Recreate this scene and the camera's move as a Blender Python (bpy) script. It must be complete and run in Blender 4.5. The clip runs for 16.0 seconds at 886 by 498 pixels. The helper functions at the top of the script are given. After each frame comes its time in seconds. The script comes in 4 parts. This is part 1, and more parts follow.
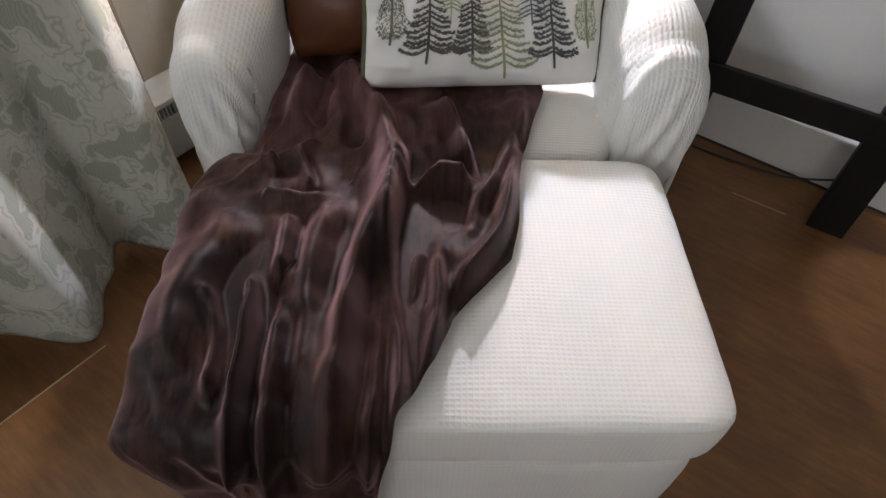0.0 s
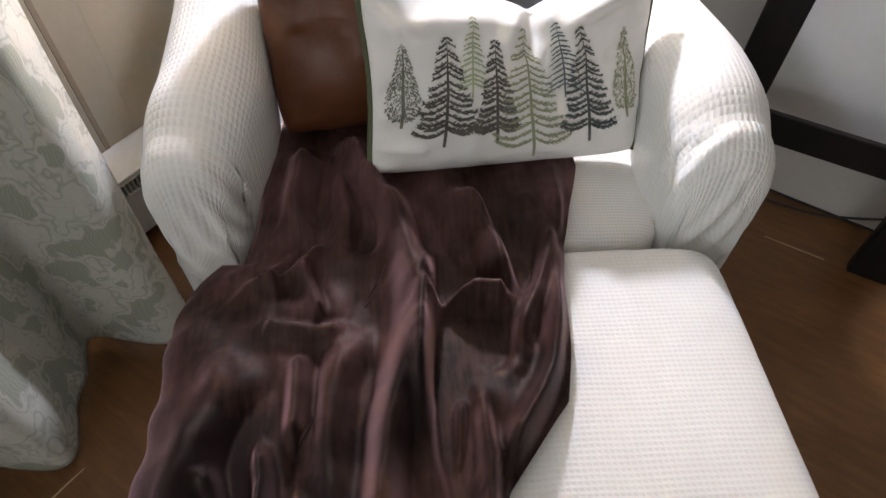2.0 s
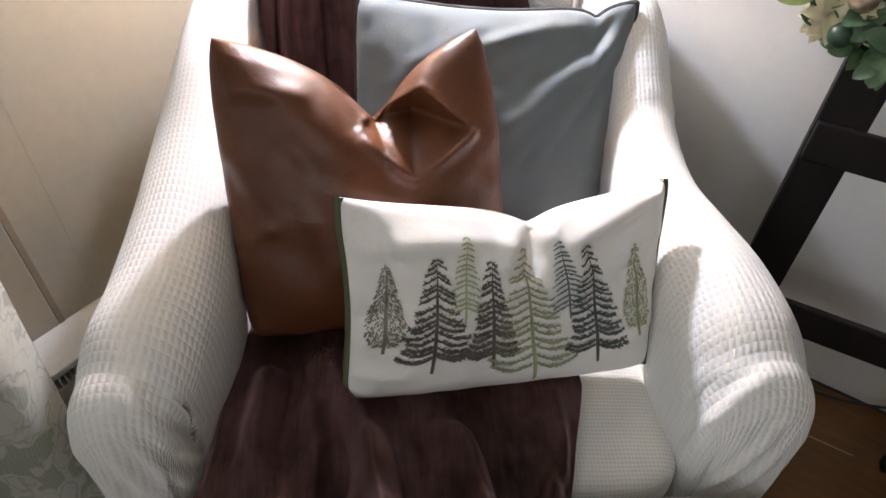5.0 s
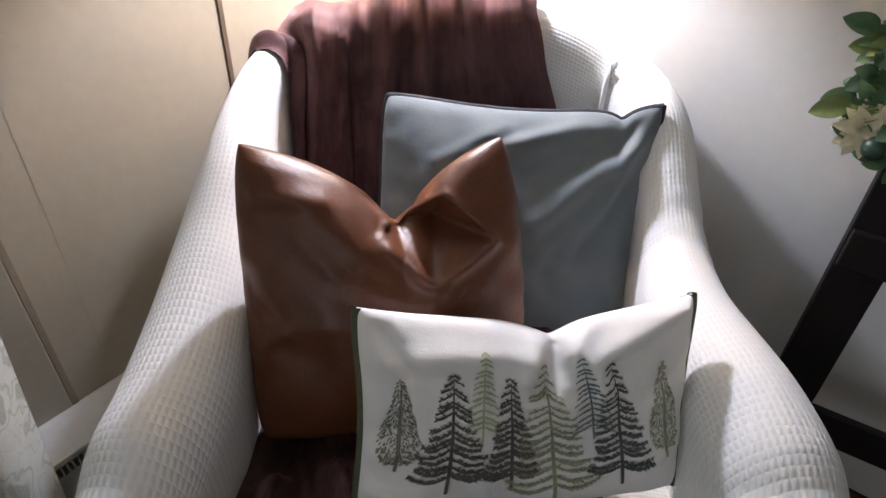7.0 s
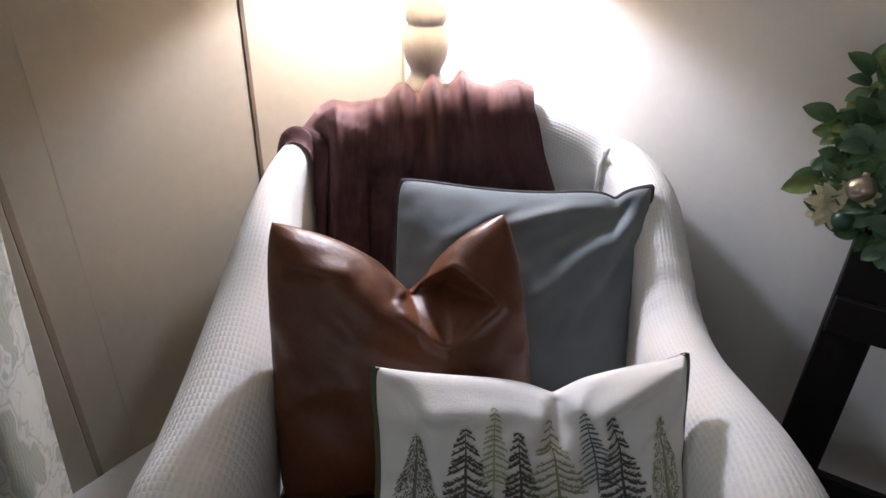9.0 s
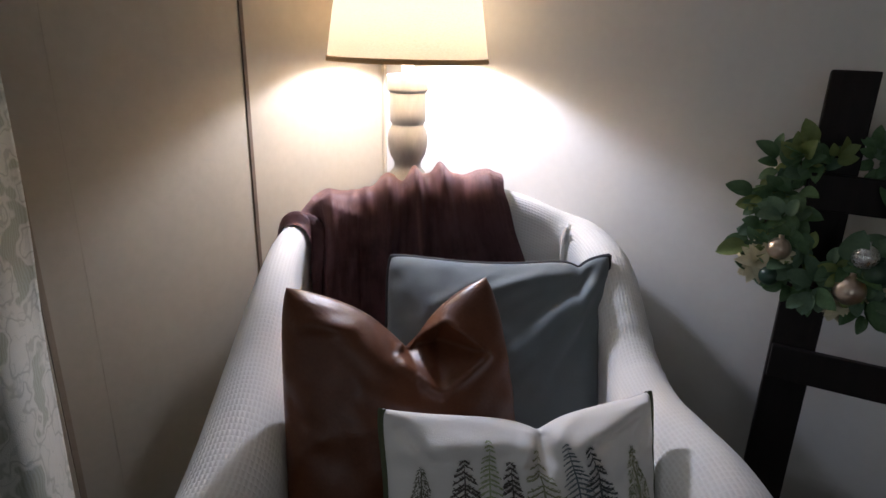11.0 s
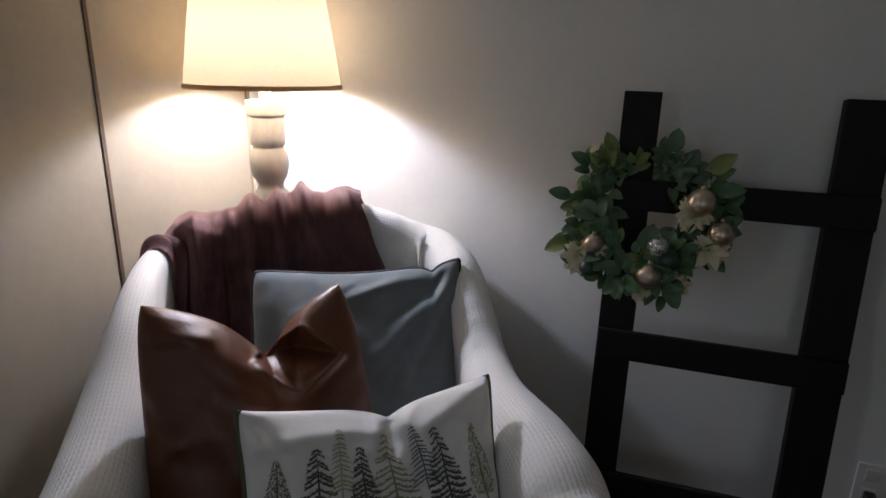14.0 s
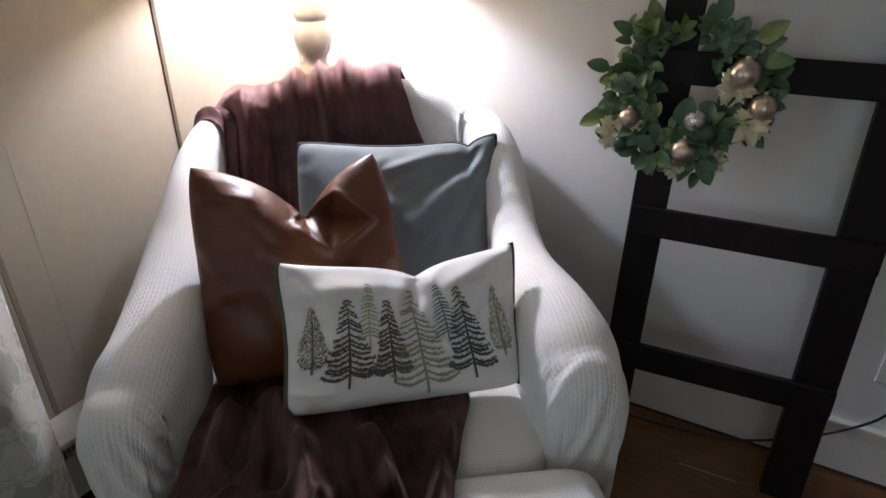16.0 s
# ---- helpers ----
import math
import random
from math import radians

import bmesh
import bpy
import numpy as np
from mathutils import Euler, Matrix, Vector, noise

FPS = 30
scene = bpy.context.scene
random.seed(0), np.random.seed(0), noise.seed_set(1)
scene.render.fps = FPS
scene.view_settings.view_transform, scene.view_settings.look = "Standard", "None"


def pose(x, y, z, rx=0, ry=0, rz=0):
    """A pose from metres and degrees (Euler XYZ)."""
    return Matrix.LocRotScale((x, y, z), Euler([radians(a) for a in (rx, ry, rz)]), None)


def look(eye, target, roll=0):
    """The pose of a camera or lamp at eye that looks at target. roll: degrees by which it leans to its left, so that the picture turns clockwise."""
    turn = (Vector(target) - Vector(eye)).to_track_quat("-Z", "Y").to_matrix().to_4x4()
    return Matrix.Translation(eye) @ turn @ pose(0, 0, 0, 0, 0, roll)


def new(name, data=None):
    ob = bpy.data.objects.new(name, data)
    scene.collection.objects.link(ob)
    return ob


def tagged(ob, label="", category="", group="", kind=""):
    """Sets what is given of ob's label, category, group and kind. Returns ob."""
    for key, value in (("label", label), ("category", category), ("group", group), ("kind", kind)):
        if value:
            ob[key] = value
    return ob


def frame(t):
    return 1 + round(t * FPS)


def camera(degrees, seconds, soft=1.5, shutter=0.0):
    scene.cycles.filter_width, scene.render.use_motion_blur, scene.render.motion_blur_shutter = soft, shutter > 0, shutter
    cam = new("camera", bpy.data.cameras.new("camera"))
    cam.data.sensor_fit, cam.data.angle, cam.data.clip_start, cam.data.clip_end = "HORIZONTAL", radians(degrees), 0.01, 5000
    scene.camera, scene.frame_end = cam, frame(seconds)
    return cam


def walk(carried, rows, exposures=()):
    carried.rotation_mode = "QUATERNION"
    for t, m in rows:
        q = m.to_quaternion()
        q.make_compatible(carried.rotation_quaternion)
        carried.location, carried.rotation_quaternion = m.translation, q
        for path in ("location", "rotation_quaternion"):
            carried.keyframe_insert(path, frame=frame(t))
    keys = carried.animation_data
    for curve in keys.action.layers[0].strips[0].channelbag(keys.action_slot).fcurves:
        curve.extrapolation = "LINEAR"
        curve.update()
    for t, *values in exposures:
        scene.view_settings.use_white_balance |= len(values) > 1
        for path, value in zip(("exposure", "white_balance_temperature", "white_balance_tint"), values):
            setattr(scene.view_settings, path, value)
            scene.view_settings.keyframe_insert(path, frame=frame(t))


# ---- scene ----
cam = camera(72.4, 16.0)
PATH = [
    (0, (0.128, 0.447, 1.224), (0.041, 1.726, -0.311), 2.2),
    (0.5, (0.12, 0.545, 1.233), (0.024, 1.784, -0.333), 1.7),
    (1, (0.092, 0.609, 1.232), (0.019, 1.84, -0.343), 1.7),
    (1.5, (0.061, 0.657, 1.226), (0.011, 1.893, -0.346), 1.6),
    (2, (0.027, 0.707, 1.232), (0.01, 1.953, -0.333), 1.8),
    (2.5, (0.001, 0.75, 1.238), (0.018, 2.035, -0.295), 2.1),
    (3, (-0.018, 0.776, 1.234), (0.033, 2.13, -0.237), 2.4),
    (3.5, (-0.032, 0.8, 1.247), (0.047, 2.192, -0.186), 3.1),
    (4, (-0.029, 0.858, 1.254), (0.066, 2.285, -0.144), 3.8),
    (4.5, (-0.012, 0.9, 1.259), (0.07, 2.356, -0.11), 4.5),
    (5, (0.02, 0.939, 1.268), (0.016, 2.42, -0.076), 3.5),
    (5.2, (0.022, 0.949, 1.276), (-0.003, 2.438, -0.06), 3.2),
    (7.5, (0.019, 1.003, 1.314), (-0.108, 2.645, 0.179), 2.5),
    (8, (0.032, 0.974, 1.321), (-0.127, 2.658, 0.255), 1.7),
    (8.5, (0.031, 0.945, 1.331), (-0.126, 2.661, 0.316), 1.7),
    (11, (-0.011, 0.735, 1.341), (-0.058, 2.624, 0.686), 1.5),
    (11.5, (-0.018, 0.724, 1.342), (0.018, 2.63, 0.738), 1.7),
    (12, (-0.017, 0.712, 1.348), (0.099, 2.619, 0.755), 1.6),
    (12.5, (-0.013, 0.693, 1.351), (0.173, 2.596, 0.763), 1.5),
    (13, (0.003, 0.672, 1.345), (0.26, 2.572, 0.776), 1.3),
    (13.5, (0.051, 0.643, 1.362), (0.324, 2.538, 0.782), 1.0),
    (14, (0.095, 0.611, 1.355), (0.364, 2.505, 0.771), 1.1),
    (14.5, (0.137, 0.587, 1.357), (0.331, 2.474, 0.725), 0.4),
    (15, (0.142, 0.56, 1.338), (0.295, 2.422, 0.625), 0.3),
    (15.5, (0.165, 0.544, 1.338), (0.259, 2.366, 0.517), -0.1),
    (16, (0.168, 0.541, 1.327), (0.216, 2.321, 0.416), -0.0),
]
EXPOSURES = [(0, 1.86, 6550, 10), (2.5, 1.80, 6650, 10), (3.5, 1.80, 6700, 10), (5, 1.50, 6700, 10), (7.5, 0.78, 6300, 10), (8.5, 0.58, 6300, 10), (11, -0.22, 6100, 10), (12.5, -0.31, 6100, 10), (14, -0.32, 6150, 10), (15, 0.12, 6150, 10), (16, 0.7, 6200, 10)]
walk(cam, [(t, look(eye, target, roll)) for t, eye, target, roll in PATH], EXPOSURES)

# world, sun, large lights
world = bpy.data.worlds.new("world")
scene.world = world
world.use_nodes = True
wn = world.node_tree
sky = wn.nodes.new("ShaderNodeTexSky")
sky.sky_type, sky.sun_disc = "NISHITA", False
sky.sun_elevation, sky.sun_rotation = radians(32), radians(140)
wn.links.new(sky.outputs[0], wn.nodes["Background"].inputs[0])
wn.nodes["Background"].inputs[1].default_value = 0.1

# plan of the corner: the long wall runs along WE, the panelled wall along WL
CORNER = Vector((-0.258, 2.69, 0))
WALL_TURN = -31.0
WE = Vector((math.cos(radians(WALL_TURN)), math.sin(radians(WALL_TURN)), 0))
WL = Vector((math.sin(radians(WALL_TURN)), -math.cos(radians(WALL_TURN)), 0))
WALLS = Matrix.Translation(CORNER) @ Matrix.Rotation(radians(WALL_TURN), 4, "Z")  # x along the long wall, -y along the panelled wall
CHAIR = pose(0.045, 1.40, 0, 0, 0, 6)
LAMP = Vector((-0.154, 2.36, 0))
ROOM_H = 2.35


def lamp(name, kind, m, energy, colour, **more):
    data = bpy.data.lights.new(name, kind)
    data.energy, data.color = energy, colour
    for key, value in more.items():
        if key == "size":
            data.size = value
        elif key == "size_y":
            data.shape, data.size_y = "RECTANGLE", value
        elif key == "radius":
            data.shadow_soft_size = value
    ob = new(name, data)
    ob.matrix_world = m
    return ob


BULB_W, WINDOW_W, BACK_W = 22.5, 9.2, 4.3
lamp("bulb_light", "POINT", pose(LAMP.x, LAMP.y, 1.395), BULB_W, (0.87, 0.92, 1.17), radius=0.035)
lamp("window_light", "AREA", WALLS @ Matrix.Translation((0.03, -2.55, 1.35)) @ Matrix.Rotation(radians(-90), 4, "Y"), WINDOW_W, (0.86, 0.93, 1.0), size=1.2, size_y=0.95)


# added fill from behind the camera; no source is known there
lamp("added_rear_fill", "AREA", WALLS @ Matrix.Translation((2.5, -4.57, 1.40)) @ Matrix.Rotation(radians(90), 4, "X"), BACK_W, (0.95, 0.97, 1.0), size=1.3, size_y=1.1)


# ---- materials ----
def nodes_of(name):
    m = bpy.data.materials.new(name)
    m.use_nodes = True
    t = m.node_tree
    return m, t, t.nodes["Principled BSDF"]


def math_node(t, op, a, b=None):
    n = t.nodes.new("ShaderNodeMath")
    n.operation = op
    for i, v in enumerate((a, b)):
        if v is None:
            continue
        if isinstance(v, (int, float)):
            n.inputs[i].default_value = v
        else:
            t.links.new(v, n.inputs[i])
    return n.outputs[0]


def coords(t, kind="Object", scale=(1, 1, 1)):
    tc = t.nodes.new("ShaderNodeTexCoord")
    mp = t.nodes.new("ShaderNodeMapping")
    mp.inputs["Scale"].default_value = scale
    t.links.new(tc.outputs[kind], mp.inputs["Vector"])
    return mp.outputs[0]


def noise_node(t, vec, scale, detail=4.0, rough=0.55):
    n = t.nodes.new("ShaderNodeTexNoise")
    n.inputs["Scale"].default_value, n.inputs["Detail"].default_value, n.inputs["Roughness"].default_value = scale, detail, rough
    t.links.new(vec, n.inputs["Vector"])
    return n.outputs["Fac"]


def ramp(t, fac, stops):
    n = t.nodes.new("ShaderNodeValToRGB")
    while len(n.color_ramp.elements) < len(stops):
        n.color_ramp.elements.new(0.5)
    for e, (p, c) in zip(n.color_ramp.elements, stops):
        e.position, e.color = p, (*c, 1)
    t.links.new(fac, n.inputs[0])
    return n.outputs["Color"]


def mix(t, fac, a, b, blend="MIX"):
    n = t.nodes.new("ShaderNodeMix")
    n.data_type, n.blend_type = "RGBA", blend
    for i, v in ((0, fac), (6, a), (7, b)):
        if isinstance(v, (int, float)):
            n.inputs[i].default_value = v
        elif isinstance(v, tuple):
            n.inputs[i].default_value = (*v, 1)
        else:
            t.links.new(v, n.inputs[i])
    return n.outputs[2]


def bump(t, bsdf, height, distance, strength=1.0):
    n = t.nodes.new("ShaderNodeBump")
    n.inputs["Distance"].default_value, n.inputs["Strength"].default_value = distance, strength
    t.links.new(height, n.inputs["Height"])
    t.links.new(n.outputs[0], bsdf.inputs["Normal"])


def surface(name, dark, light, rough=0.6, big=3.0, small=60.0, relief=0.001, scale=(1, 1, 1), metal=0.0, spread=0.18, sheen=0.0, kind="Object"):
    """A surface that varies at two scales, between two colours, with a fine relief."""
    m, t, b = nodes_of(name)
    v = coords(t, kind, scale)
    large, fine = noise_node(t, v, big), noise_node(t, v, small, 6)
    f = math_node(t, "ADD", math_node(t, "MULTIPLY", large, 0.65), math_node(t, "MULTIPLY", fine, 0.35))
    t.links.new(ramp(t, f, [(0.5 - spread, dark), (0.5 + spread, light)]), b.inputs["Base Color"])
    r = math_node(t, "ADD", math_node(t, "MULTIPLY", large, 0.2), rough - 0.1)
    t.links.new(r, b.inputs["Roughness"])
    b.inputs["Metallic"].default_value = metal
    b.inputs["Sheen Weight"].default_value = sheen
    bump(t, b, fine, relief)
    return m


def waffle(name, dark, light, cx=0.0125, cy=0.0105, depth=0.0035):
    """Stretch cover with a grid of raised ribs; the grid lies on the mesh's own unrolled metres."""
    m, t, b = nodes_of(name)
    uv = t.nodes.new("ShaderNodeTexCoord").outputs["UV"]
    wob = t.nodes.new("ShaderNodeTexNoise")
    wob.inputs["Scale"].default_value = 6.0
    t.links.new(uv, wob.inputs["Vector"])
    sep = t.nodes.new("ShaderNodeSeparateXYZ")
    t.links.new(uv, sep.inputs[0])
    shift = math_node(t, "MULTIPLY", wob.outputs["Fac"], 0.008)
    ribs = []
    for axis, cell in ((0, cx), (1, cy)):
        s = math_node(t, "SINE", math_node(t, "MULTIPLY", math_node(t, "ADD", sep.outputs[axis], shift), math.pi / cell))
        ribs.append(math_node(t, "POWER", math_node(t, "ABSOLUTE", s), 1.6))
    pit = math_node(t, "MULTIPLY", math_node(t, "POWER", ribs[0], 0.4), ribs[1])
    h = math_node(t, "SUBTRACT", 1.0, pit)
    fuzz = noise_node(t, coords(t, "Object"), 500, 3)
    big = noise_node(t, coords(t, "Object"), 5, 3)
    c = ramp(t, math_node(t, "ADD", math_node(t, "MULTIPLY", h, 0.45), math_node(t, "MULTIPLY", big, 0.7)), [(0.3, dark), (0.8, light)])
    t.links.new(c, b.inputs["Base Color"])
    b.inputs["Roughness"].default_value, b.inputs["Sheen Weight"].default_value = 0.85, 0.25
    worn = t.nodes.new("ShaderNodeAttribute")
    worn.attribute_name = "relief"
    bump(t, b, math_node(t, "ADD", math_node(t, "MULTIPLY", h, worn.outputs["Fac"]), math_node(t, "MULTIPLY", fuzz, 0.25)), depth)
    return m


M_COVER = waffle("waffle_cover", (0.755, 0.735, 0.695), (0.825, 0.81, 0.775), 0.0085, 0.0078, 0.0008)
M_SEAT = waffle("seat_cover", (0.62, 0.59, 0.53), (0.78, 0.76, 0.72), 0.006, 0.006, 0.0006)
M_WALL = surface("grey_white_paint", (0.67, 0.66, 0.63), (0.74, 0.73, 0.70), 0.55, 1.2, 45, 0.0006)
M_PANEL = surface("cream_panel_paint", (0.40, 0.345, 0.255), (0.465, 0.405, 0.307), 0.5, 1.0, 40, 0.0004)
M_GROOVE = surface("brown_groove", (0.10, 0.065, 0.04), (0.16, 0.11, 0.07), 0.7, 4, 60)
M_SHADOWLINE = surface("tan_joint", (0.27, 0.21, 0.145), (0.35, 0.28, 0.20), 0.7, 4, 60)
M_CEIL = surface("white_ceiling_paint", (0.72, 0.71, 0.69), (0.8, 0.79, 0.77), 0.8, 2, 80, 0.002)
M_TRIM = surface("white_trim_paint", (0.66, 0.64, 0.60), (0.76, 0.74, 0.70), 0.4, 3, 70, 0.0006)
M_CHARCOAL = surface("dark_stained_wood", (0.004, 0.003, 0.0026), (0.014, 0.0095, 0.008), 0.55, 5, 60, 0.0012, (1, 1, 0.12))
M_CHARCOAL.node_tree.nodes["Principled BSDF"].inputs["Specular IOR Level"].default_value = 0.22
M_HEATER = surface("heater_enamel", (0.55, 0.54, 0.51), (0.66, 0.65, 0.62), 0.35, 4, 60, 0.0004)
M_DARK = surface("dark_slot", (0.02, 0.02, 0.02), (0.04, 0.04, 0.04), 0.7)
M_STONE = surface("washed_grey_wood", (0.36, 0.355, 0.345), (0.54, 0.535, 0.52), 0.7, 14, 90, 0.0012, (1, 1, 0.3))
M_LEATHER = surface("tan_leather", (0.104, 0.033, 0.0118), (0.166, 0.055, 0.0212), 0.41, 6, 160, 0.0005)
M_GREY = surface("slate_cotton", (0.125, 0.148, 0.154), (0.172, 0.196, 0.203), 0.75, 5, 420, 0.0006, sheen=0.3)
M_PIPE = surface("dark_piping", (0.015, 0.014, 0.016), (0.04, 0.035, 0.035), 0.7, 8, 300)
M_LINEN = surface("cream_cotton", (0.825, 0.795, 0.755), (0.895, 0.865, 0.83), 0.7, 5, 420, 0.0005)
M_OLIVE = surface("olive_binding", (0.075, 0.085, 0.04), (0.12, 0.13, 0.065), 0.75, 8, 300)
M_LEAF = surface("deep_green_leaf", (0.04, 0.095, 0.035), (0.11, 0.20, 0.08), 0.5, 20, 120, 0.0004)
M_LEAF_PALE = surface("grey_green_leaf", (0.065, 0.125, 0.07), (0.135, 0.215, 0.12), 0.55, 20, 120, 0.0004)
M_LEAF_LIME = surface("yellow_green_leaf", (0.12, 0.17, 0.04), (0.22, 0.27, 0.08), 0.5, 20, 120, 0.0004)
M_PETAL = surface("cream_petal", (0.58, 0.53, 0.34), (0.74, 0.70, 0.50), 0.6, 20, 160, 0.0004)
M_BAUBLE = surface("champagne_bauble", (0.50, 0.40, 0.31), (0.62, 0.52, 0.42), 0.3, 10, 120, 0.0001, metal=0.85)
M_SILVER = surface("silver_bauble", (0.62, 0.62, 0.60), (0.75, 0.75, 0.73), 0.28, 200, 300, 0.001, metal=0.9)
M_GREEN_BALL = surface("green_bauble", (0.02, 0.05, 0.03), (0.04, 0.08, 0.05), 0.35, 10, 120, 0.0001)
M_TWIG = surface("brown_twig", (0.03, 0.02, 0.012), (0.07, 0.045, 0.03), 0.8, 20, 120)
M_BRASS = surface("shade_band", (0.28, 0.19, 0.09), (0.36, 0.25, 0.13), 0.6, 8, 200)
M_BULB = nodes_of("bulb_glass")[0]
M_BULB.node_tree.nodes["Principled BSDF"].inputs["Emission Color"].default_value = (1, 0.9, 0.75, 1)
M_BULB.node_tree.nodes["Principled BSDF"].inputs["Emission Strength"].default_value = 20
M_CORD = surface("black_cord", (0.012, 0.012, 0.012), (0.03, 0.03, 0.03), 0.5)
M_SCRATCH = surface("worn_seam", (0.30, 0.22, 0.13), (0.42, 0.32, 0.2), 0.7, 20, 200)


def plush():
    """Short-pile plush: light and shade put into the colour, near black to dusty mauve."""
    m, t, b = nodes_of("brown_plush")
    v = coords(t, "Object")
    mid, fine = noise_node(t, coords(t, "UV", (9, 4, 1)), 4, 5, 0.65), noise_node(t, v, 900, 2)
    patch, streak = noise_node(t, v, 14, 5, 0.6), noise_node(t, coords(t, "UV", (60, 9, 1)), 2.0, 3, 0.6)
    lit_tone = t.nodes.new("ShaderNodeAttribute")
    lit_tone.attribute_name = "lit_tone"
    f = math_node(t, "ADD", lit_tone.outputs["Fac"], math_node(t, "MULTIPLY", math_node(t, "SUBTRACT", patch, 0.5), 1.1))
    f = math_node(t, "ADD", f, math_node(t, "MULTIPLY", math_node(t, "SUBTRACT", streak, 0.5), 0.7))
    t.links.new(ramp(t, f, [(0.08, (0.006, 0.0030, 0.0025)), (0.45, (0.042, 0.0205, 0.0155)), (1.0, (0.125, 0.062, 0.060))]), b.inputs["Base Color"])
    b.inputs["Roughness"].default_value = 0.46
    b.inputs["Specular IOR Level"].default_value = 0.16
    b.inputs["Specular Tint"].default_value = (1.0, 0.80, 0.77, 1)
    b.inputs["Sheen Weight"].default_value, b.inputs["Sheen Roughness"].default_value = 0.42, 0.36
    b.inputs["Sheen Tint"].default_value = (0.80, 0.47, 0.48, 1)
    bump(t, b, math_node(t, "ADD", math_node(t, "MULTIPLY", mid, 1.0), math_node(t, "MULTIPLY", fine, 0.35)), 0.0020, 0.7)
    return m


def floor_boards():
    m, t, b = nodes_of("brown_board_floor")
    v = coords(t, "Object", (1.0, 6.0, 1.0))
    grain, blotch = noise_node(t, v, 9, 8, 0.65), noise_node(t, coords(t, "Object"), 4.5, 4)
    fine = noise_node(t, coords(t, "Object", (2, 20, 2)), 40, 4)
    f = math_node(t, "ADD", math_node(t, "MULTIPLY", grain, 0.5), math_node(t, "MULTIPLY", blotch, 0.5))
    c = ramp(t, f, [(0.3, (0.070, 0.026, 0.007)), (0.55, (0.160, 0.070, 0.020)), (0.75, (0.25, 0.120, 0.040))])
    t.links.new(c, b.inputs["Base Color"])
    t.links.new(math_node(t, "ADD", math_node(t, "MULTIPLY", blotch, 0.3), 0.28), b.inputs["Roughness"])
    bump(t, b, fine, 0.0006)
    return m


def printed_curtain():
    """Off-white cotton with a grey-green print of leaves and scrolls."""
    m, t, b = nodes_of("printed_curtain")
    v = coords(t, "UV", (1, 1, 1))
    wob = t.nodes.new("ShaderNodeTexNoise")
    wob.inputs["Scale"].default_value, wob.inputs["Detail"].default_value = 7.0, 3.0
    t.links.new(v, wob.inputs["Vector"])
    vec = t.nodes.new("ShaderNodeVectorMath")
    vec.operation = "MULTIPLY_ADD"
    vec.inputs[1].default_value = (0.07, 0.07, 0)
    t.links.new(wob.outputs["Color"], vec.inputs[0])
    t.links.new(v, vec.inputs[2])
    leaf = noise_node(t, vec.outputs[0], 12.0, 2.5, 0.5)
    vein = noise_node(t, vec.outputs[0], 26.0, 1.0, 0.4)
    hatch = t.nodes.new("ShaderNodeTexWave")
    hatch.inputs["Scale"].default_value, hatch.inputs["Distortion"].default_value = 42.0, 6.0
    t.links.new(vec.outputs[0], hatch.inputs["Vector"])
    fill = ramp(t, leaf, [(0.535, (0, 0, 0)), (0.56, (1, 1, 1))])
    line = ramp(t, leaf, [(0.47, (0, 0, 0)), (0.482, (1, 1, 1)), (0.492, (1, 1, 1)), (0.505, (0, 0, 0))])
    scroll = ramp(t, vein, [(0.485, (0, 0, 0)), (0.497, (1, 1, 1)), (0.503, (1, 1, 1)), (0.515, (0, 0, 0))])
    base = mix(t, noise_node(t, v, 60, 4), (0.55, 0.545, 0.48), (0.64, 0.63, 0.57))
    body = mix(t, mix(t, 0.6, (0, 0, 0), hatch.outputs["Color"]), (0.36, 0.37, 0.30), (0.47, 0.475, 0.40))
    c = mix(t, fill, base, body)
    c = mix(t, mix(t, 0.5, (0, 0, 0), line), c, (0.28, 0.29, 0.23))
    c = mix(t, mix(t, 0.5, (0, 0, 0), scroll), c, (0.40, 0.41, 0.36))
    t.links.new(c, b.inputs["Base Color"])
    b.inputs["Roughness"].default_value = 0.8
    bump(t, b, noise_node(t, v, 400, 2), 0.0006)
    thin = t.nodes.new("ShaderNodeBsdfTranslucent")
    t.links.new(c, thin.inputs["Color"])
    both = t.nodes.new("ShaderNodeMixShader")
    both.inputs[0].default_value = 0.22
    t.links.new(b.outputs[0], both.inputs[1])
    t.links.new(thin.outputs[0], both.inputs[2])
    t.links.new(both.outputs[0], t.nodes["Material Output"].inputs["Surface"])
    return m


def shade_cloth(name="cream_shade_cloth", dark=(0.76, 0.58, 0.34), light=(0.84, 0.66, 0.41)):
    m, t, b = nodes_of(name)
    weave = noise_node(t, coords(t, "Object", (1, 1, 3)), 160, 4)
    c = ramp(t, weave, [(0.3, dark), (0.7, light)])
    t.links.new(c, b.inputs["Base Color"])
    b.inputs["Roughness"].default_value = 0.8
    thin = t.nodes.new("ShaderNodeBsdfTranslucent")
    t.links.new(c, thin.inputs["Color"])
    both = t.nodes.new("ShaderNodeMixShader")
    both.inputs[0].default_value = 0.10
    t.links.new(b.outputs[0], both.inputs[1])
    t.links.new(thin.outputs[0], both.inputs[2])
    t.links.new(both.outputs[0], t.nodes["Material Output"].inputs["Surface"])
    return m


def ink(name, colour, lighter):
    return surface(name, colour, lighter, 0.8, 30, 300, 0.0002)


